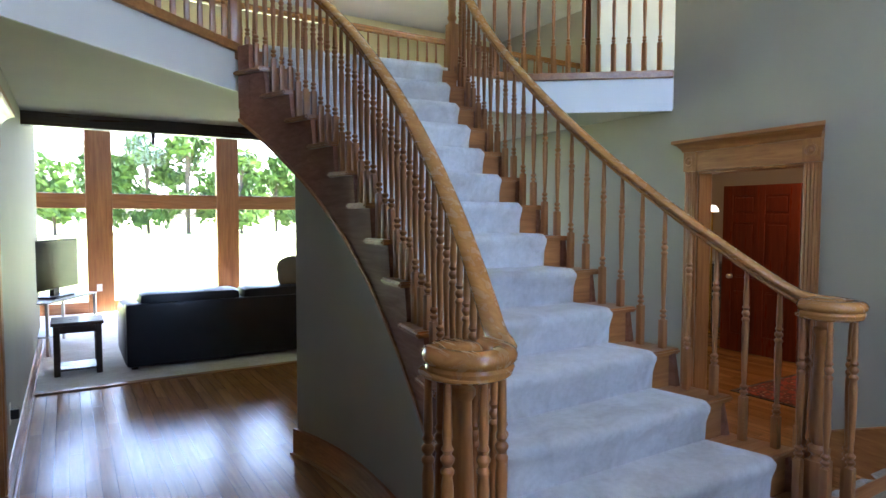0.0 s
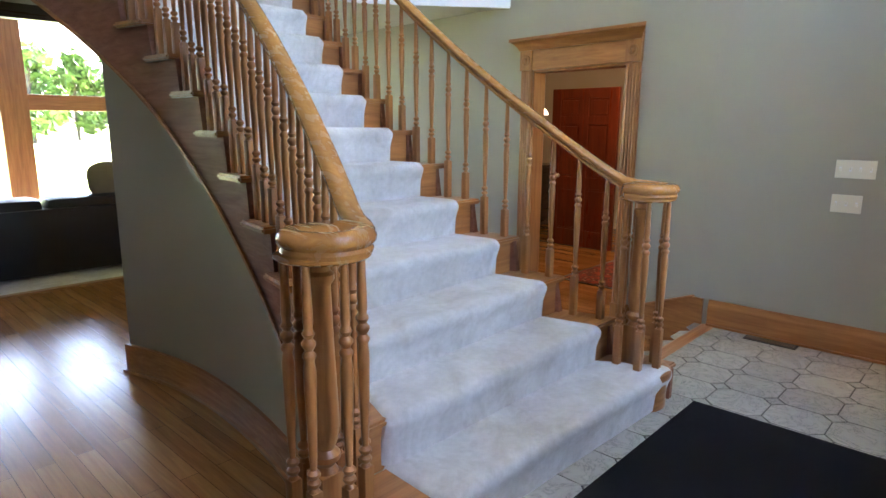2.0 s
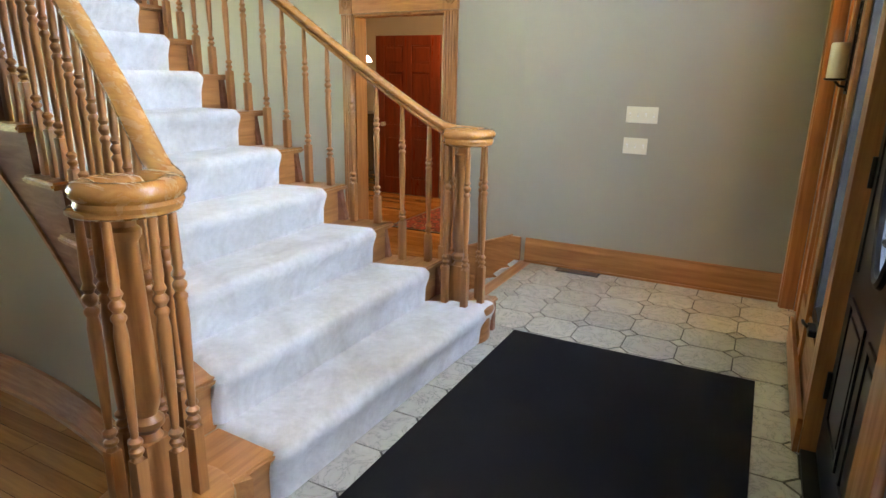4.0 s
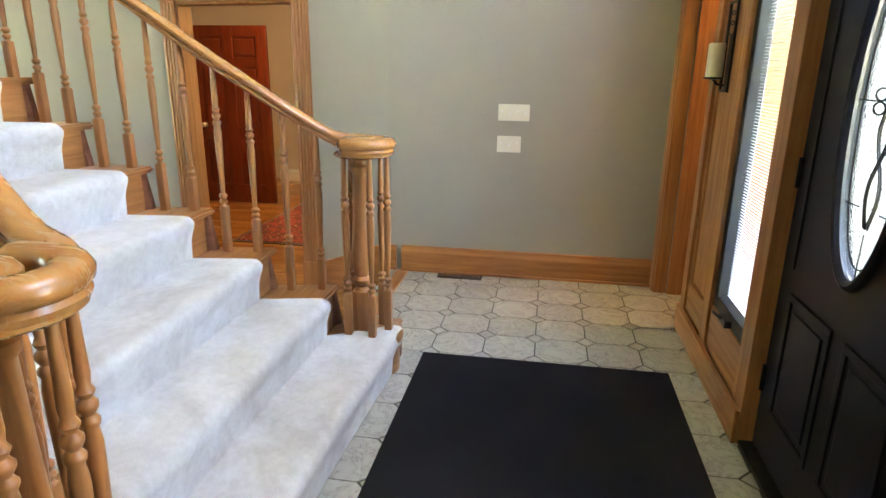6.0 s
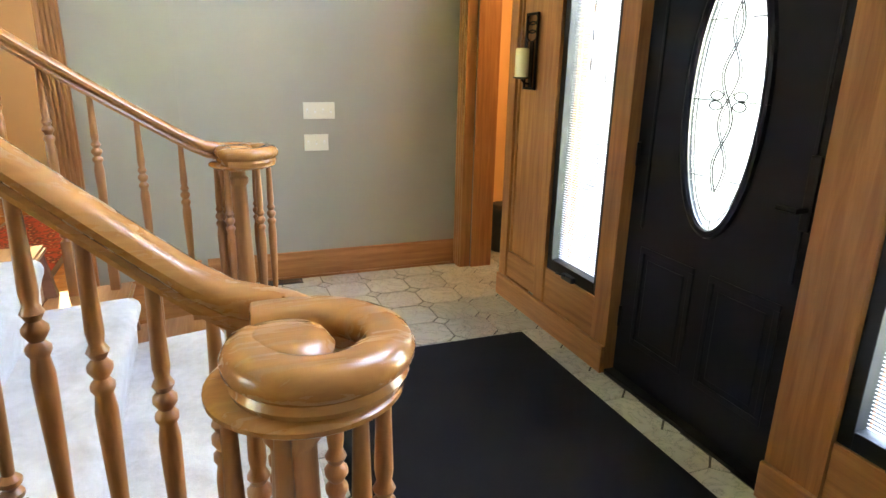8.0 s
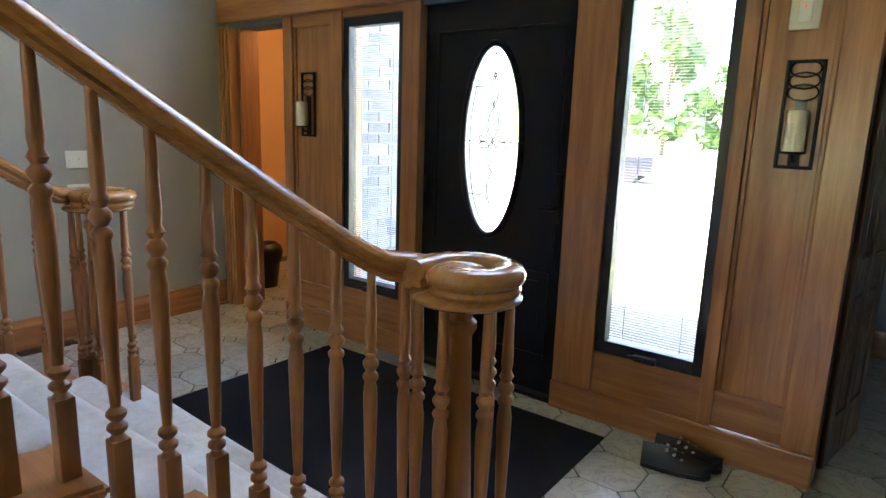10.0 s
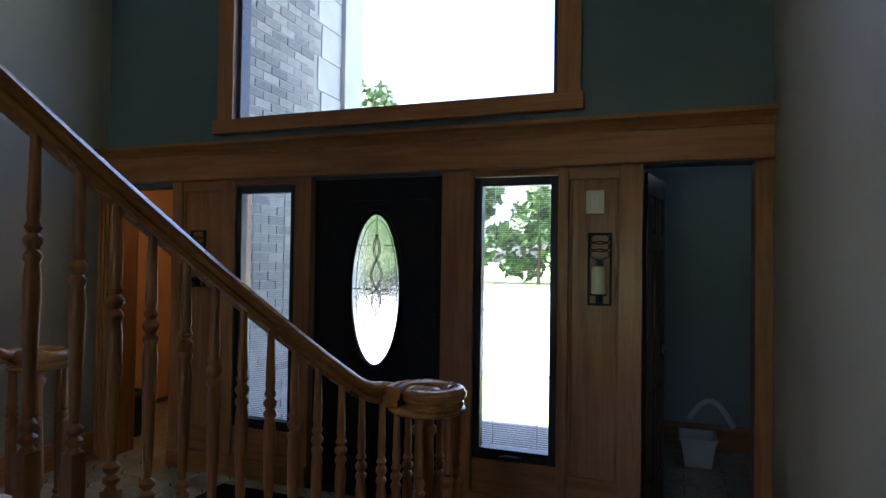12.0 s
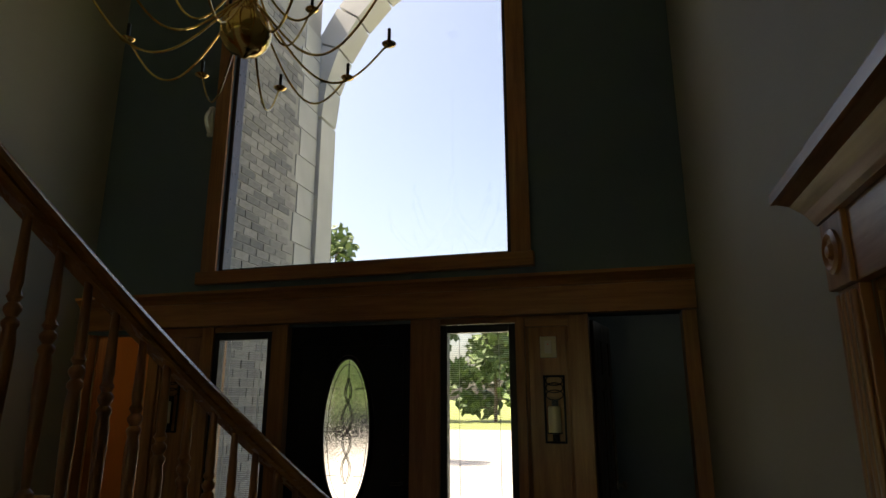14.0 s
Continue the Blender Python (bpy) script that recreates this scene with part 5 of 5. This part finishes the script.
for px, py, rz in ((0.06, -7.42, 12), (-0.2, -7.40, -8)):
    bm = bmesh.new()
    bmesh.ops.create_uvsphere(bm, u_segments=20, v_segments=12, radius=1.0)
    for v in bm.verts:
        q = 1 - 0.25 * abs(v.co.x * v.co.z)
        v.co = Vector((v.co.x * 0.22 * (1 + 0.25 * abs(v.co.z)), v.co.y * 0.09, v.co.z * 0.2 * (1 + 0.25 * abs(v.co.x)) * q))
    bmesh.ops.transform(bm, verts=bm.verts, matrix=pose(px, py, 0.93, 8, 0, rz))
    solid("throw_pillow", bm, FABRIC, "beige throw pillow propped on the sofa back", "pillow", "throw pillows", smooth=True)


def side_table(x0, x1, y0, y1, h):
    t = thing("end_table", "dark square wooden end table", "side table")
    part("top", boxed(x0 - 0.02, x1 + 0.02, y0 - 0.02, y1 + 0.02, h - 0.035, h, 0.006), DARK_WOOD, t)
    part("apron", boxed(x0 + 0.01, x1 - 0.01, y0 + 0.01, y1 - 0.01, h - 0.11, h - 0.036), DARK_WOOD, t)
    for a in (x0, x1 - 0.055):
        for b in (y0, y1 - 0.055):
            part("leg", boxed(a, a + 0.055, b, b + 0.055, 0.012, h - 0.036, 0.004), DARK_WOOD, t)
    part("shelf", boxed(x0 + 0.02, x1 - 0.02, y0 + 0.02, y1 - 0.02, 0.06, 0.08), DARK_WOOD, t)


side_table(2.11, 2.53, -7.65, -7.25, 0.55)
tv = thing("television", "flat black television on a low stand", "television")
M = pose(2.53, -8.9, 0.10, 0, 0, 242)
part("screen_case", boxed(-0.5, 0.5, -0.02, 0.02, 0.62, 1.22, 0.006, m=M), BLACK_METAL, tv)
part("screen", boxed(-0.485, 0.485, -0.0235, -0.0205, 0.635, 1.205, m=M), SCREEN, tv)
part("neck", boxed(-0.06, 0.06, -0.02, 0.03, 0.54, 0.63, m=M), BLACK_METAL, tv)
part("foot", boxed(-0.2, 0.2, -0.12, 0.12, 0.522, 0.545, 0.005, m=M), BLACK_METAL, tv)
st = thing("tv_stand", "pale metal and glass television stand", "television stand")
for z in (0.12, 0.50):
    part("shelf", boxed(-0.55, 0.55, -0.22, 0.22, z, z + 0.02, 0.003, m=M), TOWEL, st)
for a in (-0.53, 0.53):
    for b in (-0.2, 0.2):
        part("leg", boxed(a - 0.015, a + 0.015, b - 0.015, b + 0.015, -0.088, 0.5, m=M), NICKEL, st)
fan = thing("curtain_finial", "dark turned drop under the ceiling beam", "ornament")
part("drop", lathe(bmesh.new(), [(0.004, -0.11), (0.012, -0.095), (0.017, -0.07), (0.012, -0.05), (0.02, -0.045), (0.02, 0.0)], (1.66, -6.66, 2.20), 14), DARK_WOOD, fan, smooth=True)
spot = thing("recessed_light", "white recessed ceiling light", "ceiling light")
part("trim_ring", lathe(bmesh.new(), [(0.05, -0.004), (0.09, -0.012), (0.095, 0.0)], (1.02, -5.6, UP - 0.30), 28), WHITE, spot, smooth=True)
out = thing("outlet", "white electrical outlet on the window post", "outlet")
part("plate", boxed(1.92, 2.0, YB + 0.09, YB + 0.096, 0.36, 0.48, 0.002), WHITE, out)
out2 = thing("outlet_hall", "dark outlet with a plugged night light on the hall wall", "outlet")
part("plate", boxed(XR - 0.006, XR, -4.63, -4.55, 0.18, 0.30, 0.002), IVORY, out2)
part("plug", boxed(XR - 0.05, XR - 0.006, -4.62, -4.56, 0.21, 0.27, 0.008), RUBBER, out2)

for ob in list(scene.objects):
    if ob.parent is None and ob.name.split(".")[0] in ("sofa", "throw_pillow", "end_table", "television", "tv_stand", "outlet"):
        ob.location.z += LOW

# ---- outdoors ----
solid("ground_lawn", prism(bmesh.new(), [(-400, YB - 0.16), (400, YB - 0.16), (400, -600), (-400, -600)], -0.5, -0.25), GRASS, "sunlit mown lawn", "lawn", kind="structure")
solid("ground_front", prism(bmesh.new(), [(-400, 2.3), (-400, 600), (400, 600), (400, 2.3)], -0.5, -0.22), GRASS, "front lawn", "lawn", kind="structure")
solid("driveway", boxed(-12, 24, 5.5, 30, -0.22, -0.16), ASPHALT, "pale sunlit concrete driveway", "driveway", kind="structure")
solid("porch_floor", boxed(-0.85, 3.6, 0.22, 2.3, -0.3, -0.04), ASPHALT, "pale concrete porch floor", "porch", kind="structure")


def tree(x, y, h, spread, seed, lab, n=2600, leaf=0.17):
    rng = random.Random(seed)
    t = thing("tree", lab, "tree", "trees round the lawn")
    bm = bmesh.new()
    tube(bm, [(x, y, -0.4), (x + 0.1, y, h * 0.3), (x, y + 0.1, h * 0.7)], 0.04 * h * 0.5, 8)
    clumps = []
    for k in range(16):
        a, z = rng.uniform(0, 6.28), rng.uniform(0.12, 0.95)
        r = spread * math.sin(math.pi * (0.15 + 0.8 * z)) * rng.uniform(0.4, 0.95)
        c = Vector((x + r * math.cos(a), y + r * math.sin(a), h * z))
        clumps.append((c, spread * rng.uniform(0.25, 0.5)))
        tube(bm, [(x, y, h * z * 0.6), (x + 0.5 * r * math.cos(a), y + 0.5 * r * math.sin(a), h * z * 0.8), tuple(c)], 0.02 * h * 0.2, 5)
    part("trunk", bm, BARK, t, smooth=True)
    vs, fs = [], []
    for k in range(n):
        c, r = rng.choice(clumps)
        d = Vector((rng.gauss(0, 1), rng.gauss(0, 1), rng.gauss(0, 0.75)))
        p = c + d.normalized() * r * rng.random() ** 0.4
        u = Vector((rng.gauss(0, 1), rng.gauss(0, 1), rng.gauss(0, 1))).normalized()
        w = u.orthogonal().normalized()
        s = leaf * rng.uniform(0.6, 1.4)
        b = len(vs)
        vs += [p - u * s, p + w * s * 0.5, p + u * s, p - w * s * 0.5]
        fs.append((b, b + 1, b + 2, b + 3))
    me = bpy.data.meshes.new("crown")
    me.from_pydata([tuple(v) for v in vs], [], fs)
    me.materials.append(LEAF)
    cr = new("crown", me)
    cr.parent = t
    return t


rng = random.Random(4)
for k in range(20):
    x = -46 + k * 4.2 + rng.uniform(-1.2, 1.2)
    tree(x, -62 + rng.uniform(-5, 5), rng.uniform(5.0, 10.5), rng.uniform(2.2, 3.6), k + 1, "leafy tree at the far edge of the lawn", 1500, 0.42)
for k in range(12):
    tree(-40 + k * 5.6 + rng.uniform(-1, 1), 46 + rng.uniform(-4, 4), rng.uniform(7, 10), rng.uniform(2.8, 4.0), 50 + k, "leafy green tree beyond the drive", 1500, 0.42)
tree(-5.75, 12.0, 6.35, 1.3, 77, "young leafy tree in the front garden", 1800, 0.14)

car = thing("parked_car", "dark car parked on the concrete drive", "car")
CM = pose(-6.0, 16.0, -0.16, 0, 0, 8)
bm = boxed(-2.1, 2.1, -0.85, 0.85, 0.25, 0.85, 0.12)
bmesh.ops.transform(bm, verts=bm.verts, matrix=CM)
body = part("body", bm, BLACK_METAL, car, smooth=True)
bm = bmesh.new()
vs = [[bm.verts.new(CM @ Vector((x, y * k, z))) for x, z, k in ((-1.5, 0.8, 0.78), (1.2, 0.8, 0.78), (0.6, 1.4, 0.62), (-1.0, 1.4, 0.62))] for y in (-1, 1)]
bm.faces.new(vs[0])
bm.faces.new(vs[1][::-1])
for j in range(4):
    bm.faces.new((vs[0][j], vs[0][(j + 1) % 4], vs[1][(j + 1) % 4], vs[1][j]))
part("cabin", bm, SCREEN, car)
for x in (-1.35, 1.35):
    for y in (-0.8, 0.8):
        bm = lathe(bmesh.new(), [(0.2, -0.1), (0.32, -0.09), (0.33, 0.0), (0.32, 0.09), (0.2, 0.1)], seg=20)
        bmesh.ops.transform(bm, verts=bm.verts, matrix=CM @ pose(x, y, 0.33, 90, 0, 0))
        part("wheel", bm, RUBBER, car, smooth=True)

# porch: brick side wall with quoins and an arch
PX, PY0, PY1 = -0.75, 0.225, 1.70
solid("porch_wall", boxed(PX - 0.3, PX - 0.006, PY0, PY1, -0.3, 6.0), MORTAR, "mortar body of the porch side wall", "wall", kind="structure")
pw = bpy.data.objects["porch_wall"]
quoin = finish("quoin_stone", boxed(-0.28, 0.006, -0.2, 0.2, 0, 0.295, 0.006), STONE)
for k in range(18):
    q = new("quoin_stone", quoin)
    q.parent = pw
    q.location = (PX, PY1 + 0.006 - (0.2 if k % 2 == 0 else 0.14), -0.05 + k * 0.305)
arch = thing("porch_arch", "pale stone arch over the porch entrance", "arch", kind="structure")
for k in range(15):
    a0, a1 = math.pi * k / 15, math.pi * (k + 1) / 15 - 0.012
    c0 = (1.27, 4.47)
    r0, r1 = 1.97, 2.27
    bm = bmesh.new()
    vs = [[bm.verts.new((c0[0] + r * math.cos(a), y, c0[1] + r * math.sin(a))) for r, a in ((r0, a0), (r1, a0), (r1, a1), (r0, a1))] for y in (PY1, PY1 + 0.35)]
    bm.faces.new(vs[0])
    bm.faces.new(vs[1][::-1])
    for j in range(4):
        bm.faces.new((vs[0][j], vs[0][(j + 1) % 4], vs[1][(j + 1) % 4], vs[1][j]))
    part("arch_stone", bm, STONE, arch)
for x0, x1 in ((-1.02, -0.70), (3.24, 3.56)):
    part("arch_pier", boxed(x0, x1, PY1 + 0.01, PY1 + 0.35, -0.3, 4.46), STONE, arch)

# ---- small repeated pieces ----
# octagonal floor tiles with small square insets
T0, CUT = 0.26, 0.052
h = T0 / 2 - 0.003
octa = finish("tile", prism(bmesh.new(), [(-h + CUT, -h), (h - CUT, -h), (h, -h + CUT), (h, h - CUT), (h - CUT, h), (-h + CUT, h), (-h, h - CUT), (-h, -h + CUT)], -0.003, 0.002), TILE)
s = CUT - 0.007
dot = finish("inset_tile", prism(bmesh.new(), [(0, -s), (s, 0), (0, s), (-s, 0)], -0.003, 0.002), TILE)
gx0, gy0 = -1.063, -0.743


def in_floor(x, y):
    if XL - 0.12 < x < XR + 0.1 and YT + 0.02 < y <= YF + 0.1:
        return True
    return y > YF and y < 2.0 and ((1.98 < x < 3.5) or (-2.75 < x < -0.98))


for ix in range(-7, 20):
    for iy in range(-4, 13):
        cx, cy = gx0 + (ix + 0.5) * T0, gy0 + (iy + 0.5) * T0
        if in_floor(cx, cy):
            o = new("tile", octa)
            o.parent = floor_tile
            o.location = (cx, cy, 0)
        cx, cy = gx0 + ix * T0, gy0 + iy * T0
        if in_floor(cx, cy):
            o = new("inset_tile", dot)
            o.parent = floor_tile
            o.location = (cx, cy, 0)

# bricks of the porch wall
BL, BH = 0.205, 0.074
brick_me = finish("brick", boxed(-0.02, 0.0, -BL / 2 + 0.006, BL / 2 - 0.006, 0.0, BH - 0.011, 0.0), BRICK)
count = 0
rest = bmesh.new()
rngb = random.Random(9)
for row in range(72):
    z = -0.02 + row * BH
    off = BL / 2 * (row % 2)
    k = 0
    y = PY0 + BL / 2 + off
    while y < PY1 - (0.40 if (int((z + 0.05) / 0.305) % 2 == 0) else 0.28) - BL * 0.4:
        dx = rngb.uniform(-0.003, 0.003)
        if z > 0.3 and count < 290:
            o = new("brick", brick_me)
            o.parent = pw
            o.location = (PX + dx, y, z)
            count += 1
        else:
            box(rest, PX - 0.02 + dx, PX + dx, y - BL / 2 + 0.006, y + BL / 2 - 0.006, z, z + BH - 0.011)
        y += BL
b = part("brickwork", rest, BRICK, pw)
b["kind"] = "stuff"
